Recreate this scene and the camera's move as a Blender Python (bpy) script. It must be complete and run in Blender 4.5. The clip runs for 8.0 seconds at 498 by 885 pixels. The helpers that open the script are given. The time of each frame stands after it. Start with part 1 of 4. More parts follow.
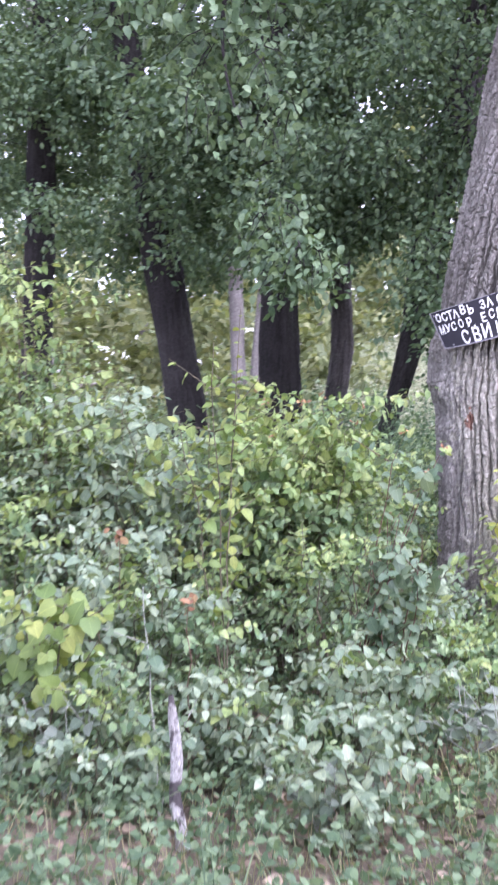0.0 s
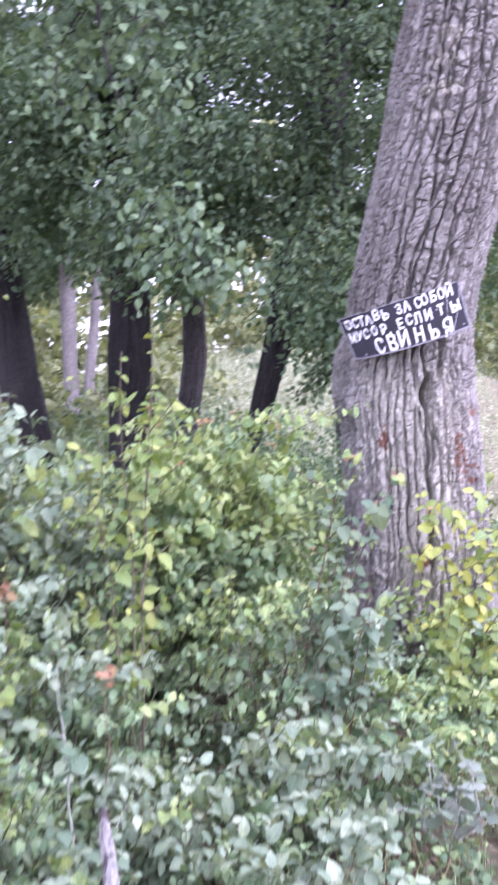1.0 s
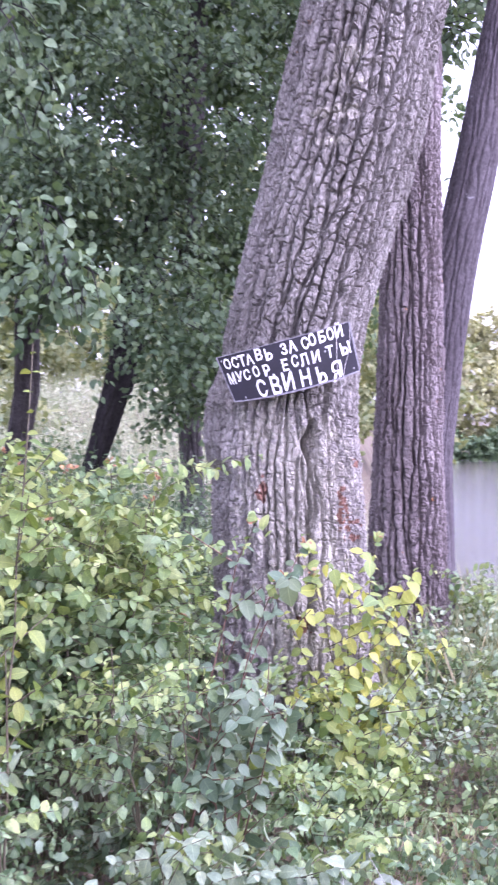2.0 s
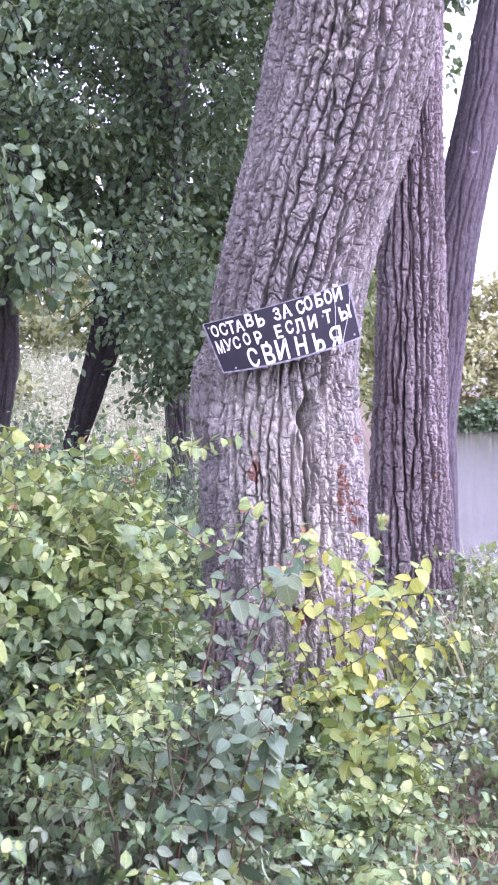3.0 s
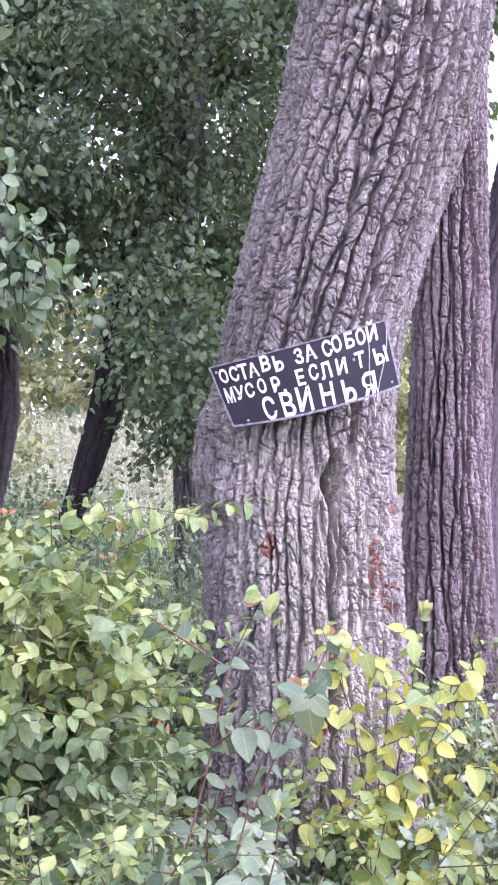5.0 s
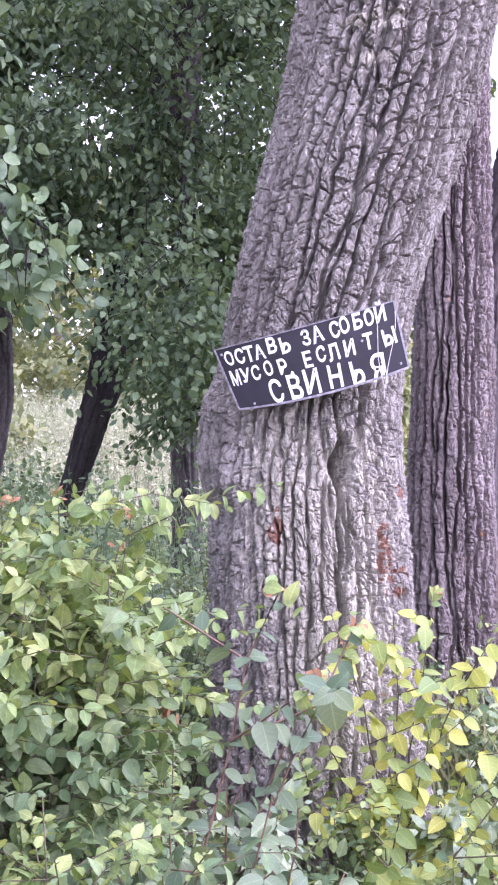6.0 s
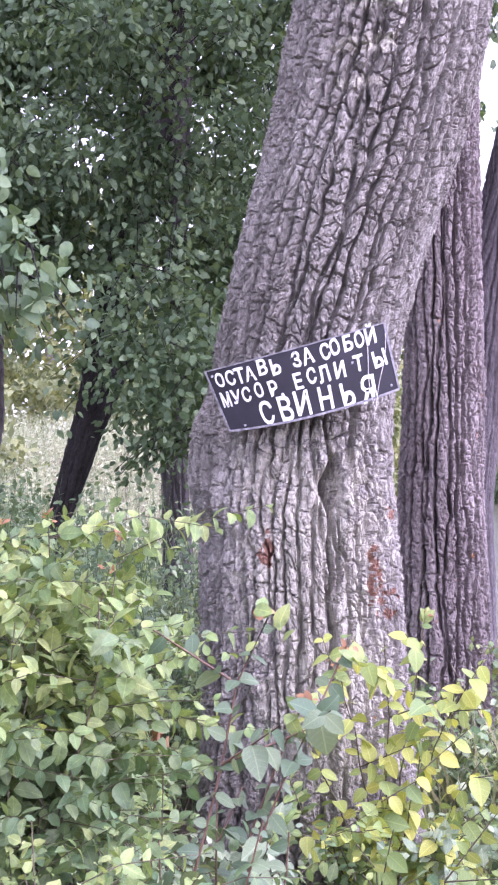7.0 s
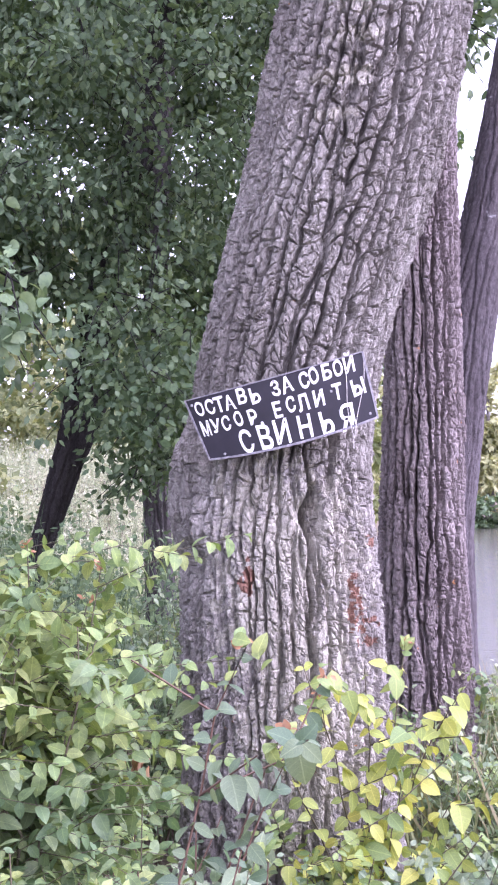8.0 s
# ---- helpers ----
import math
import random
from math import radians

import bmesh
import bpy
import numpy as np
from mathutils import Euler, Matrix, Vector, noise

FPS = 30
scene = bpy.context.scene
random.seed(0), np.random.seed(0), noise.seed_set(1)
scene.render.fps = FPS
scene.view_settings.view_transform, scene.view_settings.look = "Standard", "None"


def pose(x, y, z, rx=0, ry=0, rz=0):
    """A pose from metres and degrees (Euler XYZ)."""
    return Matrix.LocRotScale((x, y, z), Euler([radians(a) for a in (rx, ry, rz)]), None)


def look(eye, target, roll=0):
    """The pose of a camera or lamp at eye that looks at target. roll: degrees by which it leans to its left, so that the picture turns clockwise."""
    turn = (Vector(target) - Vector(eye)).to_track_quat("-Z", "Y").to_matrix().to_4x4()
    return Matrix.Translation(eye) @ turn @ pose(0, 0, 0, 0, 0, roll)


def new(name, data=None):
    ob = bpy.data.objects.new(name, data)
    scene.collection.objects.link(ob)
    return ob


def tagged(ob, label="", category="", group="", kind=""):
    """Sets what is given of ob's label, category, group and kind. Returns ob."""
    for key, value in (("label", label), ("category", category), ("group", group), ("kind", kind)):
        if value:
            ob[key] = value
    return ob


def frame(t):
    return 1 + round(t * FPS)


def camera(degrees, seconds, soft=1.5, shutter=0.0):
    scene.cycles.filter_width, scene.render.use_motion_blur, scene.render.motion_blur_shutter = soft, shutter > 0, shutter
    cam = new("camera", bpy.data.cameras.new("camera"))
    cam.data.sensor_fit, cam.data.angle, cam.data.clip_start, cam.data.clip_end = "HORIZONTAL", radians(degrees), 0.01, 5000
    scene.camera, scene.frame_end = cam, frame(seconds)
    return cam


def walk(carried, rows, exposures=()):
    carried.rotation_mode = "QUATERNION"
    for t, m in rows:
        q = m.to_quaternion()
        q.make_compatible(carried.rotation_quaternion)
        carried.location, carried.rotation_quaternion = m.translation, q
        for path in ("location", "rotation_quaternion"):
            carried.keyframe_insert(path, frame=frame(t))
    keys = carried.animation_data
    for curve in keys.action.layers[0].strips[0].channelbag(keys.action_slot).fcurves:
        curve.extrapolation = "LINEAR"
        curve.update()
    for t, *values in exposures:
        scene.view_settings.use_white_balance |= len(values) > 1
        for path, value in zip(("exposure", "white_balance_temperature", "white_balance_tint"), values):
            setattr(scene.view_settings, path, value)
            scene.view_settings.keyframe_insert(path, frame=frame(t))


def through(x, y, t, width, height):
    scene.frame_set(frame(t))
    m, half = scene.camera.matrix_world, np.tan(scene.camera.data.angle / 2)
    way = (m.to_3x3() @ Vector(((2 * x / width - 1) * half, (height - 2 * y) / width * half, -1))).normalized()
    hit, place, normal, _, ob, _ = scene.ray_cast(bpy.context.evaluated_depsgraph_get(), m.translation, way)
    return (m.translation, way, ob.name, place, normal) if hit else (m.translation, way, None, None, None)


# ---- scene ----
cam = camera(22.1, 8.0, soft=2.1, shutter=0.55)
PATH = [
    (0, (1.47, -5.968, 1.274), (0.632, -4.153, 1.21), -2.8),
    (0.1, (1.401, -5.913, 1.288), (0.587, -4.087, 1.229), -2.8),
    (0.2, (1.333, -5.858, 1.303), (0.554, -4.016, 1.248), -3.0),
    (0.4, (1.196, -5.747, 1.332), (0.522, -3.864, 1.309), -1.2),
    (0.5, (1.127, -5.692, 1.346), (0.519, -3.787, 1.3), -2.2),
    (0.6, (1.042, -5.61, 1.313), (0.459, -3.697, 1.264), -1.7),
    (0.7, (0.974, -5.509, 1.292), (0.404, -3.593, 1.24), -1.8),
    (0.8, (0.905, -5.408, 1.272), (0.324, -3.495, 1.204), -1.0),
    (0.9, (0.876, -5.383, 1.297), (0.307, -3.468, 1.22), -2.2),
    (1, (0.847, -5.359, 1.322), (0.286, -3.44, 1.26), -3.3),
    (1.1, (0.83, -5.28, 1.367), (0.316, -3.348, 1.303), -3.2),
    (1.2, (0.812, -5.201, 1.412), (0.327, -3.262, 1.348), -2.6),
    (1.3, (0.775, -5.163, 1.406), (0.305, -3.22, 1.345), -2.3),
    (1.5, (0.701, -5.087, 1.395), (0.259, -3.137, 1.338), -1.8),
    (1.7, (0.615, -5.006, 1.394), (0.224, -3.046, 1.332), -1.1),
    (1.9, (0.53, -4.925, 1.393), (0.233, -2.948, 1.367), -1.3),
    (2, (0.487, -4.885, 1.392), (0.221, -2.903, 1.364), -1.3),
    (2.1, (0.462, -4.846, 1.405), (0.218, -2.862, 1.367), -1.1),
    (2.2, (0.436, -4.808, 1.418), (0.21, -2.822, 1.347), -1.4),
    (3.3, (0.414, -4.281, 1.377), (0.158, -2.299, 1.306), -1.9),
    (3.4, (0.395, -4.221, 1.37), (0.154, -2.236, 1.314), -1.6),
    (3.5, (0.376, -4.161, 1.363), (0.151, -2.174, 1.346), -0.4),
    (3.6, (0.365, -4.112, 1.366), (0.157, -2.123, 1.398), -0.3),
    (3.8, (0.342, -4.015, 1.373), (0.172, -2.023, 1.426), -0.6),
    (4, (0.32, -3.918, 1.38), (0.149, -1.926, 1.421), -0.6),
    (4.2, (0.324, -3.839, 1.376), (0.111, -1.85, 1.395), -1.4),
    (4.5, (0.33, -3.72, 1.371), (0.043, -1.742, 1.428), -0.3),
    (4.7, (0.345, -3.7, 1.367), (0.061, -1.721, 1.416), -0.5),
    (5.8, (0.294, -3.64, 1.377), (0.029, -1.658, 1.387), -1.8),
    (6, (0.285, -3.629, 1.379), (0.023, -1.646, 1.383), -1.3),
    (6.5, (0.284, -3.629, 1.382), (0.027, -1.646, 1.406), -1.1),
    (7, (0.286, -3.629, 1.382), (0.039, -1.645, 1.418), -1.3),
    (7.5, (0.298, -3.639, 1.386), (0.077, -1.652, 1.451), -1.4),
    (8, (0.298, -3.641, 1.387), (0.078, -1.655, 1.464), -1.6),
]
walk(cam, [(t, look(eye, target, roll)) for t, eye, target, roll in PATH], exposures=[(0, 2.12, 5600, 34), (0.5, 2.2, 5500, 40), (1, 2.21, 5500, 43), (2, 2.22, 5470, 49), (3.5, 2.2, 5560, 49), (4.5, 2.15, 5620, 47), (6, 2.17, 5680, 44), (8, 2.17, 5660, 44)])

# ---- light: a bright, even overcast sky ----
world = bpy.data.worlds.new("overcast_sky")
scene.world = world
world.use_nodes = True
wn = world.node_tree.nodes
sky = wn.new("ShaderNodeTexSky")
sky.sky_type = "NISHITA"
sky.sun_disc = False
sky.sun_elevation = radians(52)
sky.sun_rotation = radians(117)
sky.air_density, sky.dust_density, sky.ozone_density = 1.0, 2.0, 1.0
cloud = wn.new("ShaderNodeHueSaturation")
cloud.inputs["Saturation"].default_value = 0.22
wn["Background"].inputs["Strength"].default_value = 0.15
world.node_tree.links.new(sky.outputs["Color"], cloud.inputs["Color"])
world.node_tree.links.new(cloud.outputs["Color"], wn["Background"].inputs["Color"])
sun_data = bpy.data.lights.new("sun", "SUN")
sun_data.energy, sun_data.angle, sun_data.color = 0.85, radians(70), (1.0, 0.98, 0.96)
sun = new("sun", sun_data)
sun.matrix_world = look((14, -7.1, 17), (0, 0, 0))

RNG = np.random.default_rng(7)


# ---- materials ----
def material(name):
    m = bpy.data.materials.new(name)
    m.use_nodes = True
    return m, m.node_tree.nodes, m.node_tree.links, m.node_tree.nodes["Principled BSDF"]


def noise_node(nodes, links, scale, detail=4.0, stretch=(1, 1, 1), rough=0.55):
    co = nodes.new("ShaderNodeTexCoord")
    mp = nodes.new("ShaderNodeMapping")
    mp.inputs["Scale"].default_value = stretch
    tx = nodes.new("ShaderNodeTexNoise")
    tx.inputs["Scale"].default_value, tx.inputs["Detail"].default_value = scale, detail
    tx.inputs["Roughness"].default_value = rough
    links.new(co.outputs["Object"], mp.inputs["Vector"])
    links.new(mp.outputs["Vector"], tx.inputs["Vector"])
    return tx.outputs["Fac"]


def ramp(nodes, links, value, stops):
    r = nodes.new("ShaderNodeValToRGB")
    while len(r.color_ramp.elements) < len(stops):
        r.color_ramp.elements.new(0.5)
    for e, (at, c) in zip(r.color_ramp.elements, stops):
        e.position, e.color = at, (*c, 1)
    links.new(value, r.inputs["Fac"])
    return r.outputs["Color"]


def mix(nodes, links, fac, a, b, blend="MIX"):
    n = nodes.new("ShaderNodeMix")
    n.data_type, n.blend_type = "RGBA", blend
    for key, v in ((0, fac), (6, a), (7, b)):
        if isinstance(v, (int, float)):
            n.inputs[key].default_value = v
        elif isinstance(v, tuple):
            n.inputs[key].default_value = (*v, 1)
        else:
            links.new(v, n.inputs[key])
    return n.outputs[2]


def bump(nodes, links, bsdf, height, strength, distance):
    b = nodes.new("ShaderNodeBump")
    b.inputs["Strength"].default_value, b.inputs["Distance"].default_value = strength, distance
    links.new(height, b.inputs["Height"])
    links.new(b.outputs["Normal"], bsdf.inputs["Normal"])


def bark_material(name, dark, mid, light, patch=None, patch_at=0.66, orange=0.0, flake=85):
    """Weathered bark: broad tone patches, flaky cells, fine grain, lichen specks."""
    m, n, l, b = material(name)
    broad = ramp(n, l, noise_node(n, l, 3.0, 5, (1, 1, 0.5)), ((0.3, dark), (0.52, mid), (0.72, light)))
    grain = ramp(n, l, noise_node(n, l, 95, 8, (1, 1, 0.5), 0.75), ((0.3, (0.55, 0.53, 0.52)), (0.5, (1.0, 1.0, 1.0)), (0.68, (1.45, 1.45, 1.45))))
    col = mix(n, l, 1.0, broad, grain, "MULTIPLY")
    co = n.new("ShaderNodeTexCoord")
    mp = n.new("ShaderNodeMapping")
    mp.inputs["Scale"].default_value = (1, 1, 0.55)
    warp = n.new("ShaderNodeTexNoise")
    warp.inputs["Scale"].default_value, warp.inputs["Detail"].default_value = 25, 4
    l.new(co.outputs["Object"], mp.inputs["Vector"])
    l.new(mp.outputs["Vector"], warp.inputs["Vector"])
    add = n.new("ShaderNodeMix")
    add.data_type, add.blend_type = "RGBA", "ADD"
    add.inputs[0].default_value = 0.06
    l.new(mp.outputs["Vector"], add.inputs[6])
    l.new(warp.outputs["Color"], add.inputs[7])
    cell = n.new("ShaderNodeTexVoronoi")
    cell.feature = "F1"
    cell.inputs["Scale"].default_value = flake
    edge = n.new("ShaderNodeTexVoronoi")
    edge.feature = "DISTANCE_TO_EDGE"
    edge.inputs["Scale"].default_value = flake
    for v in (cell, edge):
        l.new(add.outputs[2], v.inputs["Vector"])
    tone = n.new("ShaderNodeRGBToBW")
    l.new(cell.outputs["Color"], tone.inputs["Color"])
    col = mix(n, l, 1.0, col, ramp(n, l, tone.outputs["Val"], ((0.2, (0.8, 0.79, 0.79)), (0.8, (1.16, 1.16, 1.16)))), "MULTIPLY")
    if patch:
        spots = ramp(n, l, noise_node(n, l, 9, 6, (1, 1, 1), 0.62), ((patch_at, (0, 0, 0)), (patch_at + 0.05, (1, 1, 1))))
        col = mix(n, l, spots, col, patch)
    if orange:
        spots = ramp(n, l, noise_node(n, l, 13, 3, (1, 1, 1), 0.5), ((orange, (0, 0, 0)), (orange + 0.03, (1, 1, 1))))
        col = mix(n, l, spots, col, (0.36, 0.17, 0.07))
    l.new(col, b.inputs["Base Color"])
    b.inputs["Roughness"].default_value = 0.9
    b.inputs["Specular IOR Level"].default_value = 0.25
    lift = n.new("ShaderNodeMath")
    lift.operation = "ADD"
    rise = ramp(n, l, edge.outputs["Distance"], ((0.0, (0, 0, 0)), (0.12, (0.4, 0.4, 0.4)), (0.5, (0.6, 0.6, 0.6))))
    fine = noise_node(n, l, 120, 10, (1, 1, 0.6), 0.85)
    l.new(rise, lift.inputs[0])
    l.new(fine, lift.inputs[1])
    bump(n, l, b, lift.outputs["Value"], 1.0, 0.0035)
    return m


def leaf_material(name, a, b_, c, rough=0.5, through=0.3, single=False, glow=(1.15, 1.1, 0.5)):
    """Leaves: each with its own tone, a paler midrib and side veins, light passing through."""
    m, n, l, b = material(name)
    geo = n.new("ShaderNodeNewGeometry")
    own = n.new("ShaderNodeObjectInfo").outputs["Random"] if single else geo.outputs["Random Per Island"]
    tone = ramp(n, l, own, ((0.0, a), (0.5, b_), (1.0, c)))
    mott = ramp(n, l, noise_node(n, l, 48, 5, (1, 1, 1), 0.65), ((0.3, (0.66, 0.68, 0.7)), (0.5, (1.0, 1.0, 1.0)), (0.72, (1.28, 1.22, 1.12))))
    col = mix(n, l, 1.0, tone, mott, "MULTIPLY")

    def math(op, x, y=None):
        q = n.new("ShaderNodeMath")
        q.operation = op
        for k, val in enumerate((x, y)):
            if val is None:
                continue
            if isinstance(val, (int, float)):
                q.inputs[k].default_value = val
            else:
                l.new(val, q.inputs[k])
        return q.outputs[0]
    at = n.new("ShaderNodeAttribute")
    at.attribute_name = "leaf_at"
    sep = n.new("ShaderNodeSeparateXYZ")
    l.new(at.outputs["Vector"], sep.inputs[0])
    ax = math("ABSOLUTE", sep.outputs[0])
    mid = math("LESS_THAN", ax, 0.016)
    side = math("LESS_THAN", math("FRACT", math("MULTIPLY", math("SUBTRACT", sep.outputs[1], math("MULTIPLY", ax, 0.7)), 6.5)), 0.13)
    vein = math("MAXIMUM", mid, math("MULTIPLY", side, 0.45))
    col = mix(n, l, math("MULTIPLY", vein, 0.8), col, mix(n, l, 1.0, col, (1.55, 1.45, 1.4), "MULTIPLY"))
    l.new(col, b.inputs["Base Color"])
    b.inputs["Roughness"].default_value = rough
    b.inputs["Specular IOR Level"].default_value = 0.35
    tr = n.new("ShaderNodeBsdfTranslucent")
    l.new(mix(n, l, 1.0, col, glow, "MULTIPLY"), tr.inputs["Color"])
    ms = n.new("ShaderNodeMixShader")
    ms.inputs["Fac"].default_value = through
    l.new(b.outputs["BSDF"], ms.inputs[1])
    l.new(tr.outputs["BSDF"], ms.inputs[2])
    l.new(ms.outputs["Shader"], n["Material Output"].inputs["Surface"])
    return m


def plain_material(name, dark, light, scale=20, rough=0.8, bump_d=0.002, stretch=(1, 1, 1)):
    m, n, l, b = material(name)
    l.new(ramp(n, l, noise_node(n, l, scale, 6, stretch, 0.62), ((0.3, dark), (0.7, light))), b.inputs["Base Color"])
    b.inputs["Roughness"].default_value = rough
    if bump_d:
        bump(n, l, b, noise_node(n, l, scale * 3, 5, stretch), 0.6, bump_d)
    return m


BARK_MAIN = bark_material("grey_brown_bark", (0.179, 0.167, 0.151), (0.266, 0.252, 0.23), (0.363, 0.35, 0.323), (0.46, 0.45, 0.426), 0.7, 0.72)
BARK_RUST = bark_material("bare_reddish_bark", (0.15, 0.085, 0.065), (0.235, 0.13, 0.095), (0.32, 0.215, 0.17))
BARK_PALE = bark_material("pale_scarred_bark", (0.278, 0.264, 0.224), (0.375, 0.36, 0.308), (0.474, 0.456, 0.4))
BARK_SECOND = bark_material("shaded_grey_bark", (0.15, 0.126, 0.124), (0.22, 0.19, 0.187), (0.3, 0.265, 0.262), None, 0.7, 0.72)
BARK_THIRD = bark_material("lichen_bark", (0.07, 0.061, 0.067), (0.108, 0.096, 0.104), (0.15, 0.135, 0.143), (0.42, 0.42, 0.43), 0.67)
# near-black base: the shade under the canopy is put into the bark colour
BARK_SHADE_DARK = bark_material("bark_darkened_for_shade", (0.022, 0.02, 0.02), (0.036, 0.032, 0.032), (0.06, 0.055, 0.054))
BARK_WEATHERED = bark_material("weathered_white_wood", (0.16, 0.15, 0.14), (0.36, 0.35, 0.33), (0.52, 0.51, 0.49), (0.08, 0.07, 0.07), 0.54)
# a less dark bark, also coloured for the grove's shade
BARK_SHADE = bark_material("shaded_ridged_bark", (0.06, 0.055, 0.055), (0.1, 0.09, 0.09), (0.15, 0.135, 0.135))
BARK_FAR = bark_material("smooth_grey_bark", (0.16, 0.15, 0.14), (0.24, 0.22, 0.21), (0.3, 0.28, 0.27))
STEM = plain_material("green_brown_stem", (0.06, 0.056, 0.034), (0.13, 0.105, 0.062), 40, 0.7, 0)
STEM_RED = plain_material("reddish_stem", (0.09, 0.05, 0.035), (0.16, 0.09, 0.06), 40, 0.6, 0)
STEM_WHITE = plain_material("downy_white_stem", (0.2, 0.21, 0.17), (0.32, 0.33, 0.28), 40, 0.8, 0)
LEAF_SHRUB = leaf_material("shrub_leaf", (0.102, 0.176, 0.089), (0.167, 0.255, 0.131), (0.253, 0.337, 0.174), 0.45)
LEAF_COOL = leaf_material("blue_green_leaf", (0.13, 0.192, 0.125), (0.2, 0.266, 0.177), (0.285, 0.35, 0.237), 0.5)
LEAF_LIGHT = leaf_material("light_green_leaf", (0.098, 0.168, 0.08), (0.152, 0.227, 0.108), (0.22, 0.29, 0.146), 0.42, 0.35)
LEAF_MEADOW = leaf_material("pale_meadow_leaf", (0.19, 0.23, 0.15), (0.27, 0.305, 0.215), (0.365, 0.39, 0.295), 0.6, 0.35, False, (1.0, 1.0, 0.8))
LEAF_YOUNG = leaf_material("young_yellow_green_leaf", (0.14, 0.22, 0.083), (0.215, 0.3, 0.115), (0.31, 0.372, 0.148), 0.45, 0.35)
LEAF_VINE = leaf_material("vine_leaf", (0.12, 0.19, 0.06), (0.18, 0.25, 0.075), (0.27, 0.31, 0.09), 0.5, 0.35, True)
LEAF_YELLOW = leaf_material("yellow_leaf", (0.2, 0.29, 0.12), (0.35, 0.42, 0.125), (0.5, 0.51, 0.135), 0.45, 0.4, True)
LEAF_SAPLING = leaf_material("sapling_leaf", (0.085, 0.14, 0.085), (0.125, 0.185, 0.115), (0.18, 0.24, 0.14), 0.45, 0.3, True)
LEAF_RUST = leaf_material("rust_leaf", (0.18, 0.095, 0.055), (0.25, 0.145, 0.08), (0.31, 0.215, 0.105), 0.55, 0.25, False, (1.0, 0.8, 0.5))
LEAF_SILVER_ONE = leaf_material("silvery_single_leaf", (0.08, 0.118, 0.078), (0.125, 0.163, 0.118), (0.185, 0.218, 0.176), 0.6, 0.2, True)
LEAF_CROWN = leaf_material("crown_leaf", (0.047, 0.085, 0.047), (0.078, 0.13, 0.071), (0.134, 0.2, 0.115), 0.46, 0.33)
LEAF_BACK = leaf_material("bright_back_leaf", (0.1, 0.136, 0.07), (0.155, 0.195, 0.1), (0.23, 0.262, 0.14), 0.55, 0.4)
# leaf tones lightened to stand in for haze across the river
LEAF_FAR_HAZE = leaf_material("hazed_far_bank_leaf", (0.22, 0.25, 0.14), (0.3, 0.33, 0.19), (0.38, 0.4, 0.25), 0.6, 0.3)
GRASS_PALE = leaf_material("pale_reed_grass", (0.19, 0.255, 0.155), (0.275, 0.335, 0.22), (0.38, 0.42, 0.31), 0.7, 0.5, False, (1.0, 1.0, 0.85))
GRASS = leaf_material("weed_blade", (0.09, 0.12, 0.06), (0.15, 0.175, 0.09), (0.26, 0.245, 0.16), 0.6, 0.3)
LITTER = leaf_material("dry_litter", (0.1, 0.08, 0.058), (0.17, 0.14, 0.105), (0.27, 0.23, 0.18), 0.8, 0.1)


# ---- mesh helpers ----
def smooth(a, b, x):
    t = np.clip((x - a) / (b - a), 0, 1)
    return t * t * (3 - 2 * t)


def mesh_object(name, verts, faces, mat, parent=None, label="", smooth=True):
    me = bpy.data.meshes.new(name)
    me.from_pydata(np.asarray(verts, dtype=np.float32), [], faces if isinstance(faces, list) else np.asarray(faces))
    me.polygons.foreach_set("use_smooth", np.full(len(me.polygons), smooth))
    me.materials.append(mat)
    ob = new(name, me)
    if parent:
        ob.parent = parent
    if label:
        ob["label"] = label
    return ob


def leaf_places(me, shape):
    """Each leaf's own coordinates, across and along, for its veins."""
    tv = shape[0]
    at = me.attributes.new("leaf_at", "FLOAT_VECTOR", "POINT")
    at.data.foreach_set("vector", np.tile(tv, (len(me.vertices) // len(tv), 1)).astype(np.float32).ravel())


def part(name, bm, mat, parent, label=""):
    me = bpy.data.meshes.new(name)
    bm.to_mesh(me)
    bm.free()
    me.materials.append(mat)
    ob = new(name, me)
    ob.parent = parent
    if label:
        ob["label"] = label
    return ob


def lattice(x, y, per, seed):
    """Smooth random values on a grid that repeats after `per` cells in x."""
    rng = np.random.default_rng(seed)
    tab = rng.random((64, per))
    ix, iy = np.floor(x).astype(int), np.floor(y).astype(int)
    fx, fy = x - ix, y - iy
    fx, fy = fx * fx * (3 - 2 * fx), fy * fy * (3 - 2 * fy)
    a, b = tab[iy % 64, ix % per], tab[iy % 64, (ix + 1) % per]
    c, d = tab[(iy + 1) % 64, ix % per], tab[(iy + 1) % 64, (ix + 1) % per]
    return (a * (1 - fx) + b * fx) * (1 - fy) + (c * (1 - fx) + d * fx) * fy - 0.5


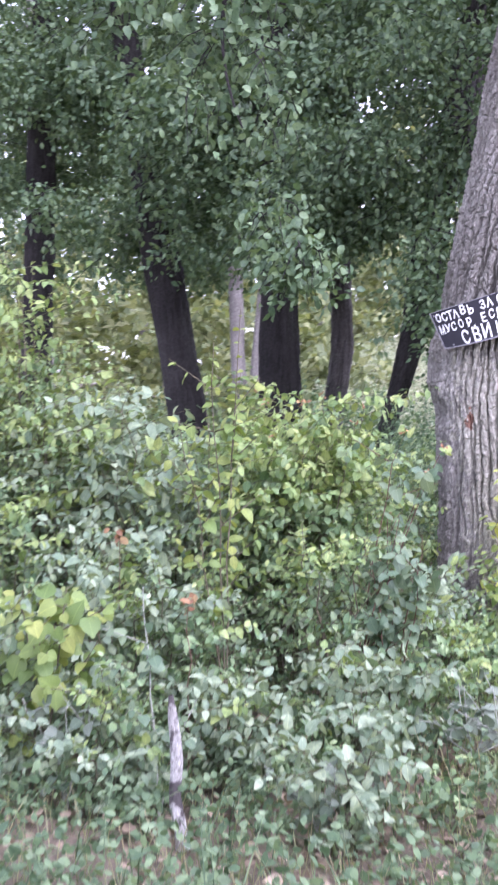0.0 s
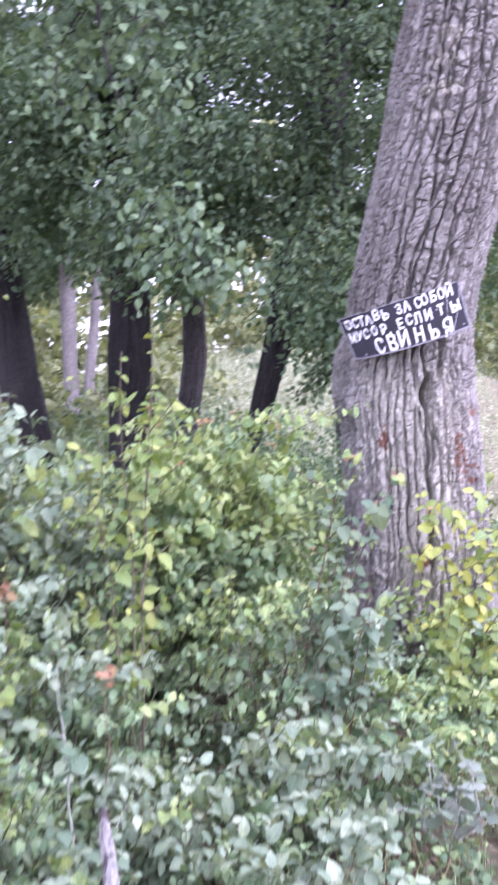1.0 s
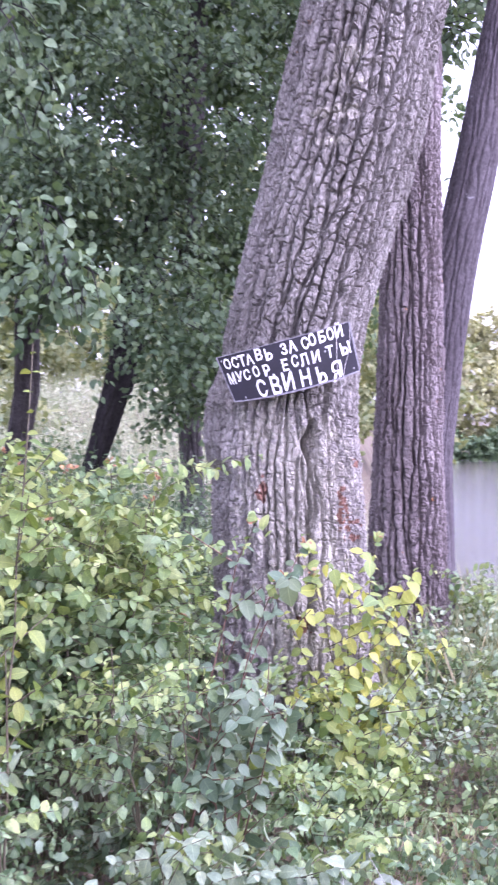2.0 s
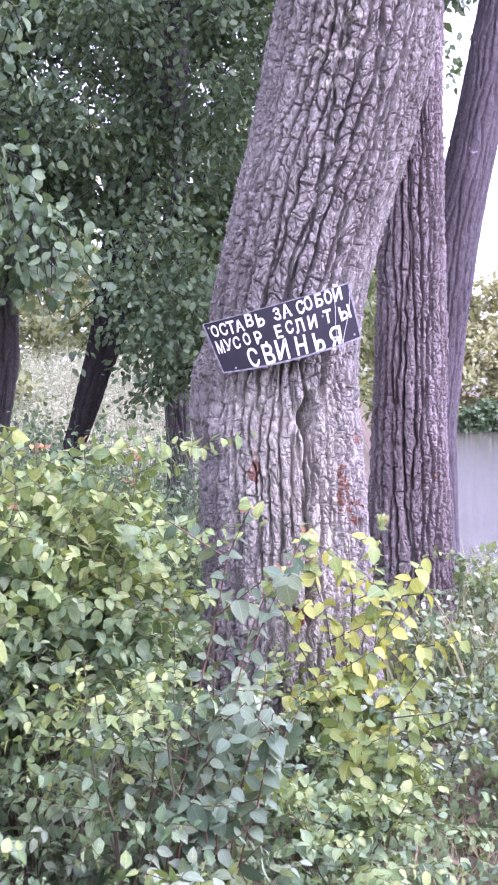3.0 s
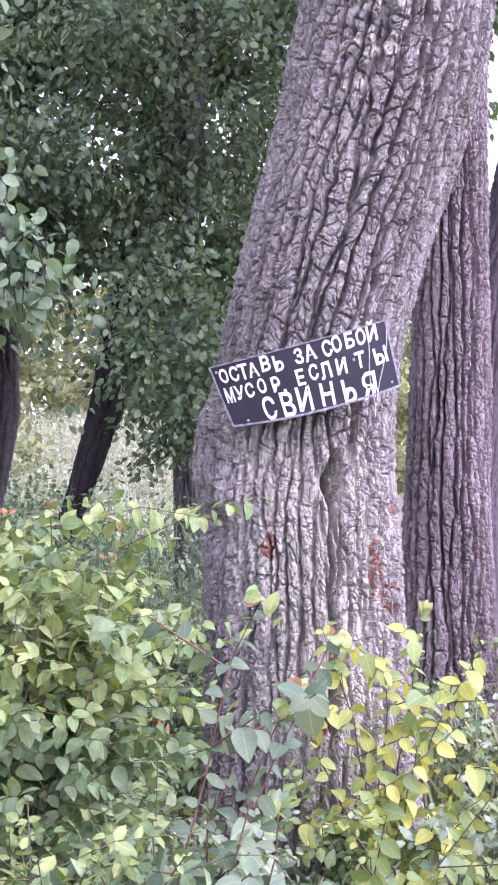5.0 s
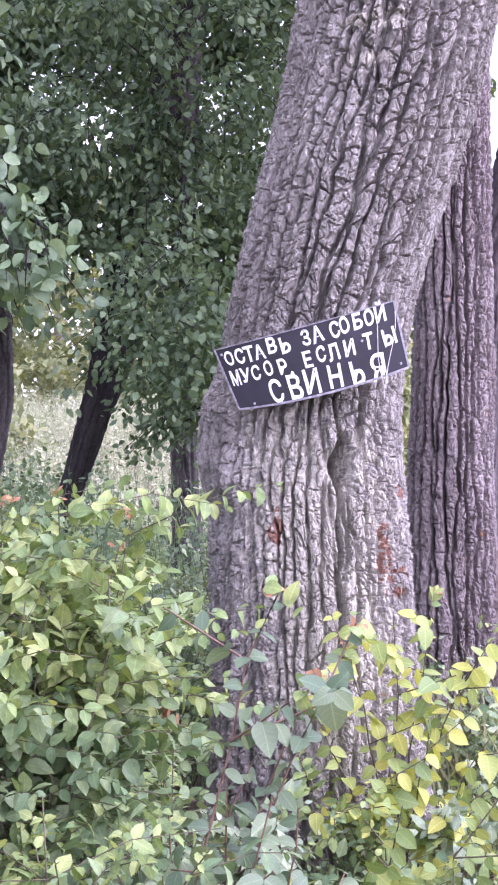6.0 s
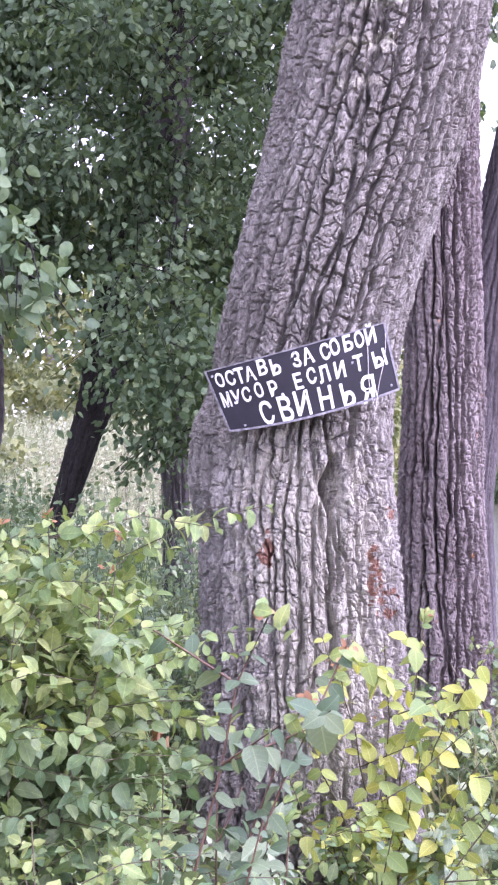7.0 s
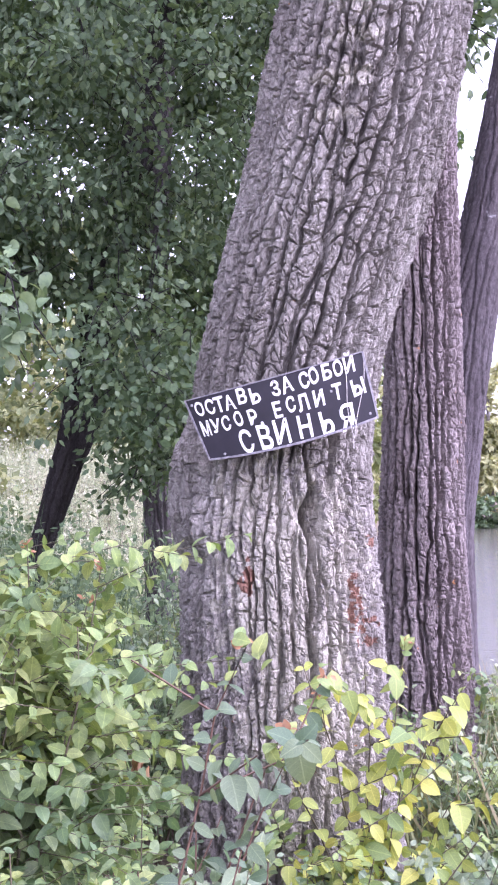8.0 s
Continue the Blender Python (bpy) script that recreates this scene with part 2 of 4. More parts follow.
def cells(u, v, circ, cw, ch, seed, lean=0.0):
    """Long bark plates: for each place the distance in metres to the nearest crack, a random level and a random number for its plate."""
    n = max(4, int(round(circ / cw)))
    rng = np.random.default_rng(seed)
    h = int(v.max() / ch) + 7
    jit = rng.random((h, n, 2)) * 0.84 + 0.08
    lev, off = rng.random((h, n)), rng.random(n)
    a, b = u / circ * n + lean * v / cw, v / ch + 2
    i = np.floor(a).astype(int)
    big = np.full(u.shape, 9.0)
    f1, f2, own = big.copy(), big.copy(), np.zeros(u.shape)
    x1, y1, x2, y2 = (np.zeros(u.shape) for _ in range(4))
    for di in (-1, 0, 1):
        ci = (i + di) % n
        j = np.floor(b - off[ci]).astype(int)
        for dj in (-1, 0, 1):
            cj = np.clip(j + dj, 0, h - 1)
            sx, sy = i + di + jit[cj, ci, 0], j + dj + jit[cj, ci, 1] + off[ci]
            d = np.hypot(a - sx, b - sy)
            near, mid = d < f1, (d >= f1) & (d < f2)
            x2, y2, f2 = np.where(near, x1, np.where(mid, sx, x2)), np.where(near, y1, np.where(mid, sy, y2)), np.where(near, f1, np.where(mid, d, f2))
            x1, y1, f1, own = np.where(near, sx, x1), np.where(near, sy, y1), np.where(near, d, f1), np.where(near, lev[cj, ci], own)
    nx, ny = x2 - x1, y2 - y1
    ln = np.hypot(nx, ny) + 1e-6
    e = (f2 ** 2 - f1 ** 2) / (2 * ln)
    return e / (np.hypot(nx / ln / cw, ny / ln / ch) + 1e-6), own


def ridges(u, v, circ, cw, ch, seed, lean=0.0):
    """Long bark ridges between wandering furrows: distance in metres to the nearest furrow, place across the ridge (-1 to 1), distance to the nearest cross cut, a level for each piece."""
    n = max(4, int(round(circ / cw)))
    rng = np.random.default_rng(seed)
    tab, fine, lev, off = rng.random((64, n)) - 0.5, rng.random((128, n)) - 0.5, rng.random((96, n)), rng.random(n)
    a = u / circ * n + lean * v / cw
    i = np.floor(a).astype(int)

    def wander(col, table, y):
        j = np.floor(y).astype(int)
        f = y - j
        f = f * f * (3 - 2 * f)
        m = len(table)
        return table[j % m, col] * (1 - f) + table[(j + 1) % m, col] * f
    lo, hi, own = np.full(u.shape, -9e9), np.full(u.shape, 9e9), np.zeros(u.shape, int)
    for k in (-1, 0, 1, 2):
        col = (i + k) % n
        at = i + k + 1.05 * wander(col, tab, v / (1.15 * ch) + 9 * off[col]) + 0.3 * wander(col, fine, v / (0.22 * ch) + 7 * off[col])
        below = at <= a
        own = np.where(below & (at > lo), col, own)
        lo = np.where(below, np.maximum(lo, at), lo)
        hi = np.where(below, hi, np.minimum(hi, at))
    wide = np.maximum(hi - lo, 1e-3)
    across = 2 * (a - lo) / wide - 1
    b = v / (0.42 * ch) + 5 * off[own] + 0.12 * across * (off[own] - 0.5) * 4
    j = np.floor(b).astype(int)
    cut = np.minimum(b - j, j + 1 - b) * 0.42 * ch
    return np.minimum(a - lo, hi - a) * cw, across, cut, lev[j % 96, own], wide * cw


def trunk(name, spine, mat, n_around, step, fine_to, depth, plate, seed, parent=None, shape=None, label="", coarse=0.08, lean=0.0, lumps=1.0, worn=None, crisp=0):
    """A trunk along a spine of (z, x, y, radius), with bark of long flaky plates (width, length, half width of a crack)."""
    s = np.array(spine)
    z = np.concatenate([np.arange(s[0, 0], fine_to, step), np.arange(fine_to, s[-1, 0] + coarse, coarse)])
    # more columns on the side that faces the path
    k = np.linspace(0, 2 * np.pi, 4001)
    dens = np.cumsum(1 + 3.2 * smooth(-0.35, 0.35, -np.sin(k)))
    th = np.interp(np.linspace(dens[0], dens[-1], n_around, endpoint=False), dens, k)
    even = np.arange(s[0, 0], s[-1, 0] + 0.02, 0.02)
    ker = np.hanning(11)[1:-1]
    ker /= ker.sum()
    cx, cy, r = (np.interp(z, even, np.convolve(np.pad(np.interp(even, s[:, 0], s[:, k]), 4, mode="edge"), ker, "valid")) for k in (1, 2, 3))
    T, Z = np.meshgrid(th, z)
    circ = 2 * np.pi * float(np.median(s[:, 3]))
    v = Z - z[0]
    t = T / (2 * np.pi)
    per = max(3, int(circ / 0.12))
    lat = lambda m, ln, q: lattice(t * per * m, v / ln, per * m, seed + q)
    cw, ch, half = plate
    wu = t * circ + 0.4 * cw * lat(2, 0.2, 1) + 0.22 * cw * lat(4, 0.05, 2) + 0.1 * cw * lat(12, 0.014, 3)
    wv = v + 0.25 * ch * lat(3, 0.1, 4)

    grit = lat(22, 0.010, 5)

    def bark(cw, ch, half, q, blocky=1.0):
        """Rounded ridges between narrow furrows, cut across into blocks and flakes."""
        edge, across, cut, lev, wide = ridges(wu, wv, circ, cw, ch, seed + q, lean)
        w = half * (0.55 + 0.9 * (lat(3, 0.07, q + 1) + 0.5))
        crack = (1 - smooth(0.4 * w, 1.0 * w, edge)) * (0.45 + 0.55 * smooth(-0.28, 0.12, lat(5, 0.06, q + 7)))
        dome = (1 - across ** 2) * np.clip(wide / cw, 0.4, 1.1)
        fine, step2 = cells(wu, wv, circ, cw * 0.62, cw * 0.8, seed + q + 2, lean + 0.15)
        flake, step3 = cells(wu, wv, circ, cw * 0.27, cw * 0.3, seed + q + 3)
        slit = (1 - smooth(0.12 * half, 0.42 * half, fine)) * (step2 > 0.35)
        notch = (1 - smooth(0.15 * half, 0.55 * half, cut)) * (lev > 0.4)
        top = -0.24 + 0.26 * dome + 0.14 * (lev - 0.5) + blocky * (0.15 * (step2 - 0.5) - 0.22 * slit - 0.36 * notch) + 0.13 * (step3 - 0.5) - 0.05 * (1 - smooth(0, 0.25 * half, flake)) + 0.03 * grit
        return -crack * (1.0 + 0.25 * lev) + (1 - crack) * top
    d = bark(cw, ch, half, 10)
    if worn is not None:
        k, k2 = worn(T, Z)
        d = d * (1 - k) + 0.62 * k * bark(cw * 0.8, ch * 0.8, half * 0.8, 40, 1.25)
        d = d * (1 - k2) + k2 * bark(cw * 0.95, cw * 3.2, half * 0.85, 60, 1.1)
    swell = lattice(t * 5, v / 0.5, 5, seed + 6) * 0.10 + lattice(t * 9, v / 0.22, 9, seed + 7) * 0.05
    R = r[:, None] * (1 + lumps * swell)
    d = depth * d
    if shape is not None:
        d = d + shape(T, Z)
    R = R + d * np.clip(R / 0.05, 0, 1)
    V = np.stack([cx[:, None] + R * np.cos(T), cy[:, None] + R * np.sin(T), Z], -1).reshape(-1, 3)
    nz, nu = len(z), n_around
    a = (np.arange(nz - 1)[:, None] * nu + np.arange(nu)[None]).ravel()
    b = (np.arange(nz - 1)[:, None] * nu + (np.arange(nu)[None] + 1) % nu).ravel()
    F = np.stack([a, b, b + nu, a + nu], -1)
    return mesh_object(name, V, F, mat, parent, label, smooth=crisp == 0)


def tubes(paths, sides=5):
    """Verts and faces of thin tapered tubes; each path is (points, radius at start, radius at end)."""
    vs, fs, base = [], [], 0
    ang = np.linspace(0, 2 * np.pi, sides, endpoint=False)
    for pts, r0, r1 in paths:
        p = np.asarray(pts, float)
        n = len(p)
        t = np.gradient(p, axis=0)
        t /= np.linalg.norm(t, axis=1, keepdims=True) + 1e-9
        ref = np.where(np.abs(t[:, 2:3]) > 0.9, np.array([[1.0, 0, 0]]), np.array([[0, 0, 1.0]]))
        a = np.cross(t, ref)
        a /= np.linalg.norm(a, axis=1, keepdims=True) + 1e-9
        b = np.cross(t, a)
        r = np.linspace(r0, r1, n)[:, None, None]
        ring = p[:, None] + r * (np.cos(ang)[None, :, None] * a[:, None] + np.sin(ang)[None, :, None] * b[:, None])
        vs.append(ring.reshape(-1, 3))
        i = (np.arange(n - 1)[:, None] * sides + np.arange(sides)[None]).ravel()
        j = (np.arange(n - 1)[:, None] * sides + (np.arange(sides)[None] + 1) % sides).ravel()
        fs.append(np.stack([i, j, j + sides, i + sides], -1) + base)
        base += n * sides
    return np.concatenate(vs), np.concatenate(fs)


# Leaf outlines: along the leaf (y), half width, with a fold at the midrib and a drooping tip.
def leaf_shape(rows, fold=0.16, droop=0.22):
    v, f = [], []
    for t, w in rows:
        z = -droop * t * t
        if w == 0:
            v.append([(0, t, z)])
        else:
            v.append([(-w, t, z + fold * w), (0, t, z), (w, t, z + fold * w)])
    flat, start = [], []
    for row in v:
        start.append(len(flat))
        flat += row
    for k in range(len(v) - 1):
        s, e = start[k], start[k + 1]
        if len(v[k]) == 1:
            f += [(s, e + 1, e), (s, e + 2, e + 1)]
        elif len(v[k + 1]) == 1:
            f += [(s, s + 1, e), (s + 1, s + 2, e)]
        else:
            f += [(s, s + 1, e), (s + 1, e + 1, e), (s + 1, s + 2, e + 1), (s + 2, e + 2, e + 1)]
    return np.array(flat, float), np.array(f)


LEAF_HERO = leaf_shape([(0, 0), (0.05, 0.1), (0.17, 0.24), (0.34, 0.32), (0.52, 0.32), (0.7, 0.26), (0.85, 0.16), (0.95, 0.06), (1, 0)], 0.18, 0.32)
LEAF_FINE = leaf_shape([(0, 0), (0.1, 0.2), (0.32, 0.33), (0.6, 0.31), (0.85, 0.16), (1, 0)], 0.2, 0.32)
LEAF_MID = leaf_shape([(0, 0), (0.24, 0.3), (0.64, 0.27), (1, 0)], 0.24, 0.34)
LEAF_ROUGH = (np.array([(0, 0, 0), (-0.3, 0.32, -0.01), (0.3, 0.32, -0.01), (-0.25, 0.68, -0.08), (0.25, 0.68, -0.08), (0, 1, -0.22)]), np.array([(0, 2, 1), (1, 2, 4), (1, 4, 3), (3, 4, 5)]))
LEAF_FAR_SHAPE = (np.array([(0, 0, 0), (0.32, 0.45, -0.05), (0, 1, -0.2), (-0.32, 0.45, -0.05)]), np.array([(0, 1, 2), (0, 2, 3)]))
LEAF_LOBED = leaf_shape([(0, 0), (0.03, 0.2), (0.16, 0.4), (0.26, 0.38), (0.4, 0.46), (0.52, 0.37), (0.64, 0.36), (0.8, 0.2), (1, 0)], 0.14, 0.2)
BLADE = (np.array([(-0.009, 0, 0), (0.009, 0, 0), (0.009, 0.55, -0.06), (-0.009, 0.55, -0.06), (0, 1, -0.3)]), np.array([(0, 1, 2), (0, 2, 3), (3, 2, 4)]))


def leaves_mesh(shape, pos, way, up, size):
    """Verts and triangles of many leaves: at pos, pointing along way, facing up, of a given length."""
    tv, tf = shape
    y = way / (np.linalg.norm(way, axis=1, keepdims=True) + 1e-9)
    x = np.cross(y, up)
    x /= np.linalg.norm(x, axis=1, keepdims=True) + 1e-9
    z = np.cross(x, y)
    V = pos[:, None] + size[:, None, None] * (tv[None, :, 0:1] * x[:, None] + tv[None, :, 1:2] * y[:, None] + tv[None, :, 2:3] * z[:, None])
    F = tf[None] + (np.arange(len(pos)) * len(tv))[:, None, None]
    return V.reshape(-1, 3), F.reshape(-1, 3)


def rand_dirs(rng, n):
    d = rng.normal(size=(n, 3))
    return d / np.linalg.norm(d, axis=1, keepdims=True)


def twig_leaves(rng, pts, gap, size, spread=0.9, droop=0.25):
    """Opposite pairs of leaves along a twig: arrays of place, direction, facing and length."""
    p = np.asarray(pts)
    seg = np.linalg.norm(np.diff(p, axis=0), axis=1)
    s = np.concatenate([[0], np.cumsum(seg)])
    k = max(2, int(s[-1] / gap))
    at = (np.arange(k) + 0.6) / k * s[-1]
    q = np.stack([np.interp(at, s, p[:, c]) for c in range(3)], -1)
    ax = np.stack([np.gradient(q[:, c]) for c in range(3)], -1) if k > 1 else np.array([[0, 0, 1.0]])
    ax /= np.linalg.norm(ax, axis=1, keepdims=True) + 1e-9
    side = np.cross(ax, rand_dirs(rng, k))
    side /= np.linalg.norm(side, axis=1, keepdims=True) + 1e-9
    pos = np.repeat(q, 2, axis=0)
    way = np.repeat(ax, 2, axis=0) * rng.uniform(0.2, 0.8, (2 * k, 1)) + spread * np.stack([side, -side], 1).reshape(-1, 3)
    way += rng.normal(0, 0.22, way.shape)
    way[:, 2] -= droop
    up = np.array([[0, 0, 1.0]]) + rng.normal(0, 0.55, way.shape)
    up[:, 1] -= 0.2
    grow = np.repeat(1.0 - 0.45 * (at / s[-1]) ** 3, 2)
    sz = size * grow * rng.uniform(0.5, 1.22, 2 * k)
    return pos, way, up, sz


def shrub(name, base, height, spread, stems, leaf, seed, mat, label, young=0.18, shape=None, stem_mat=None, young_mat=None, lean=(0, 0), twigs=9, category="shrub", gap=0.04, low=0.2):
    """A leafy shrub: stems that part from the base, side twigs, pairs of leaves; the youngest leaves are yellower."""
    rng = np.random.default_rng(seed)
    root = tagged(new(name), label, category, "shrubs of the thicket")
    root.location = base
    wood, old, fresh = [], [], []
    for k in range(stems):
        az = 2 * np.pi * (k + rng.random()) / stems
        out = spread * rng.uniform(0.35, 1.0)
        hh = height * rng.uniform(0.72, 1.05) * (1 - 0.18 * out / max(spread, 1e-3))
        t = np.linspace(0, 1, 9)
        wob = rng.normal(0, 0.025, (9, 3)) * t[:, None]
        line = np.stack([np.cos(az) * out * t ** 1.4 + lean[0] * t, np.sin(az) * out * t ** 1.4 + lean[1] * t, hh * (t - 0.08 * t * t) / 0.92], -1) + wob
        wood.append((line, 0.0025 + 0.0024 * height, 0.0012))
        tip = int(9 * 0.8)
        (fresh if rng.random() < young * 2.2 else old).append(twig_leaves(rng, line[tip - 1:], gap * 0.8, leaf * 0.8))
        for w in range(twigs):
            tt = rng.uniform(low, 0.97)
            o = np.array([np.interp(tt, t, line[:, c]) for c in range(3)])
            a2 = rng.uniform(0, 2 * np.pi)
            ln = rng.uniform(0.12, 0.34) * (0.6 + 0.5 * height)
            d = np.array([np.cos(a2) + 0.5 * np.cos(az), np.sin(a2) + 0.5 * np.sin(az), rng.uniform(0.1, 0.9)])
            d /= np.linalg.norm(d)
            q = np.linspace(0, 1, 3)[:, None]
            tw = o + d * ln * q + np.array([[0, 0, -0.25 * ln]]) * q ** 2 + rng.normal(0, 0.008, (3, 3)) * q
            wood.append((tw, 0.0016, 0.0008))
            (fresh if tt > 0.72 and rng.random() < young * 2 else old).append(twig_leaves(rng, tw, gap, leaf))
    per = twigs + 1
    for k in range(stems):
        V, F = tubes(wood[k * per:k * per + 1], 4)
        mesh_object("stem", V, F, stem_mat or STEM, root)
    V, F = tubes([w for k, w in enumerate(wood) if k % per], 3)
    tagged(mesh_object("brushwood", V, F, stem_mat or STEM, root), kind="stuff")
    for nm, some, m in (("leaves", old, mat), ("young_leaves", fresh, young_mat or LEAF_YOUNG)):
        if some:
            arrs = [np.concatenate(c) for c in zip(*some)]
            V, F = leaves_mesh(shape or LEAF_MID, *arrs)
            ob = tagged(mesh_object(nm, V, F, m, root), kind="stuff")
            leaf_places(ob.data, shape or LEAF_MID)
    return root


def crown(name, parent, centres, n, leaf, seed, mat, shape=LEAF_ROUGH, twig=0.35, droop=0.5, keep=None):
    """Leaves on short hanging twigs inside ellipsoids (centre, radii, weight), with gaps where keep() says so."""
    rng = np.random.default_rng(seed)
    shape = LEAF_FAR_SHAPE if leaf > 0.1 else shape
    w = np.array([c[2] for c in centres], float)
    pick = rng.choice(len(centres), n, p=w / w.sum())
    c = np.array([c[0] for c in centres])[pick]
    r = np.array([c[1] for c in centres])[pick]
    p = c + r * rand_dirs(rng, n) * rng.uniform(0.25, 1, (n, 1)) ** 0.4
    # twigs gather into sprays
    hub = p[rng.integers(0, n, max(6, n // 16))]
    near_hub = np.array([hub[((hub - q) ** 2).sum(1).argmin()] for q in p])
    p = p + 0.4 * (near_hub - p)
    if keep is not None:
        p = p[keep(p)]
    m = 14
    d = rand_dirs(rng, len(p)) * np.array([1, 1, 0.5])
    d[:, 2] -= droop * 0.6
    s = np.linspace(0.1, 1, m)
    pos = (p[:, None] + twig * d[:, None] * s[None, :, None] + np.array([0, 0, -0.12]) * s[None, :, None] ** 2).reshape(-1, 3)
    pos += rng.normal(0, 0.045, pos.shape)
    way = rand_dirs(rng, len(pos)) + np.repeat(d, m, axis=0) * 0.6
    way[:, 2] -= droop
    up = np.array([[0, -0.35, 0.8]]) + rng.normal(0, 0.75, way.shape)
    V, F = leaves_mesh(shape, pos, way, up, leaf * rng.uniform(0.65, 1.25, len(pos)))
    ob = tagged(mesh_object(name, V, F, mat, parent), kind="stuff")
    step = max(1, len(p) // (60 if c[0][1] > 12 else 170))
    q = np.linspace(0, 1, 3)[None, :, None]
    tw = p[::step, None] + twig * d[::step, None] * q + np.array([0, 0, -0.12]) * q ** 2
    V, F = tubes([(t, 0.004, 0.0015) for t in tw], 3)
    tagged(mesh_object("brushwood", V, F, BARK_SHADE_DARK, parent), kind="stuff")
    return ob


# ---- ground, water ----
def ground_height(x, y):
    x, y = np.asarray(x, float), np.asarray(y, float)
    h = 0.06 * np.sin(1.7 * x + 0.4) * np.cos(1.3 * y) + 0.04 * np.sin(3.1 * y + x)
    h = h + 0.45 * smooth(-1.0, -4.5, x) * smooth(1.0, 5.0, y)
    h = h + 1.5 * smooth(8.0, 22.0, y) * smooth(0.8, -2.0, x) * (1 - smooth(40.0, 70.0, y))
    river = smooth(3.0, 9.0, y + 0.4 * x) * smooth(-3.2, -0.4, x - 0.05 * y) * (1 - smooth(71.0, 76.0, y))
    return h - 2.6 * river - 0.5 * smooth(60, 80, y)


def axis(lo, hi, fine_lo, fine_hi, step):
    a = np.arange(fine_lo, fine_hi, step)
    left = fine_lo - np.geomspace(step, fine_lo - lo, 26)[::-1]
    right = fine_hi + np.geomspace(step, hi - fine_hi, 26)
    return np.concatenate([left, a, right])


gx, gy = axis(-1500, 1500, -10, 8, 0.12), axis(-1500, 2500, -8, 16, 0.12)
GX, GY = np.meshgrid(gx, gy)
GZ = ground_height(GX, GY)
near = (np.abs(GX) < 12) & (np.abs(GY) < 20)
GZ = GZ + np.where(near, RNG.normal(0, 0.012, GX.shape), 0)
ny, nx = GX.shape
i0 = (np.arange(ny - 1)[:, None] * nx + np.arange(nx - 1)[None]).ravel()
SOIL, n_, l_, b_ = material("leafy_soil")
soil_a = ramp(n_, l_, noise_node(n_, l_, 1.3, 6), ((0.35, (0.085, 0.07, 0.05)), (0.55, (0.16, 0.13, 0.095)), (0.7, (0.10, 0.115, 0.055))))
soil_b = ramp(n_, l_, noise_node(n_, l_, 45, 5, (1, 1, 1), 0.7), ((0.3, (0.55, 0.55, 0.55)), (0.7, (1.4, 1.35, 1.3))))
l_.new(mix(n_, l_, 1.0, soil_a, soil_b, "MULTIPLY"), b_.inputs["Base Color"])
b_.inputs["Roughness"].default_value = 0.95
bump(n_, l_, b_, noise_node(n_, l_, 60, 5), 0.8, 0.02)
ground = mesh_object("ground", np.stack([GX, GY, GZ], -1).reshape(-1, 3), np.stack([i0, i0 + 1, i0 + nx + 1, i0 + nx], -1), SOIL)
tagged(ground, "brown soil with leaf litter sloping to a river bank", "ground", kind="structure")

WATER, n_, l_, b_ = material("river_water")
b_.inputs["Base Color"].default_value = (0.11, 0.105, 0.085, 1)
b_.inputs["Roughness"].default_value = 0.05
b_.inputs["IOR"].default_value = 2.2
b_.inputs["Specular IOR Level"].default_value = 0.6
bump(n_, l_, b_, noise_node(n_, l_, 4.0, 5, (0.4, 1.6, 1)), 0.8, 0.09)
water = mesh_object("water", [(-300, 2, -1.2), (400, 2, -1.2), (400, 90, -1.2), (-300, 90, -1.2)], [(0, 1, 2, 3)], WATER, smooth=False)
tagged(water, "still grey-brown river water reflecting a white sky", "river", kind="structure")


# ---- the large trees ----
def tree(label, category="tree", group=""):
    return tagged(new("tree"), label, category, group)


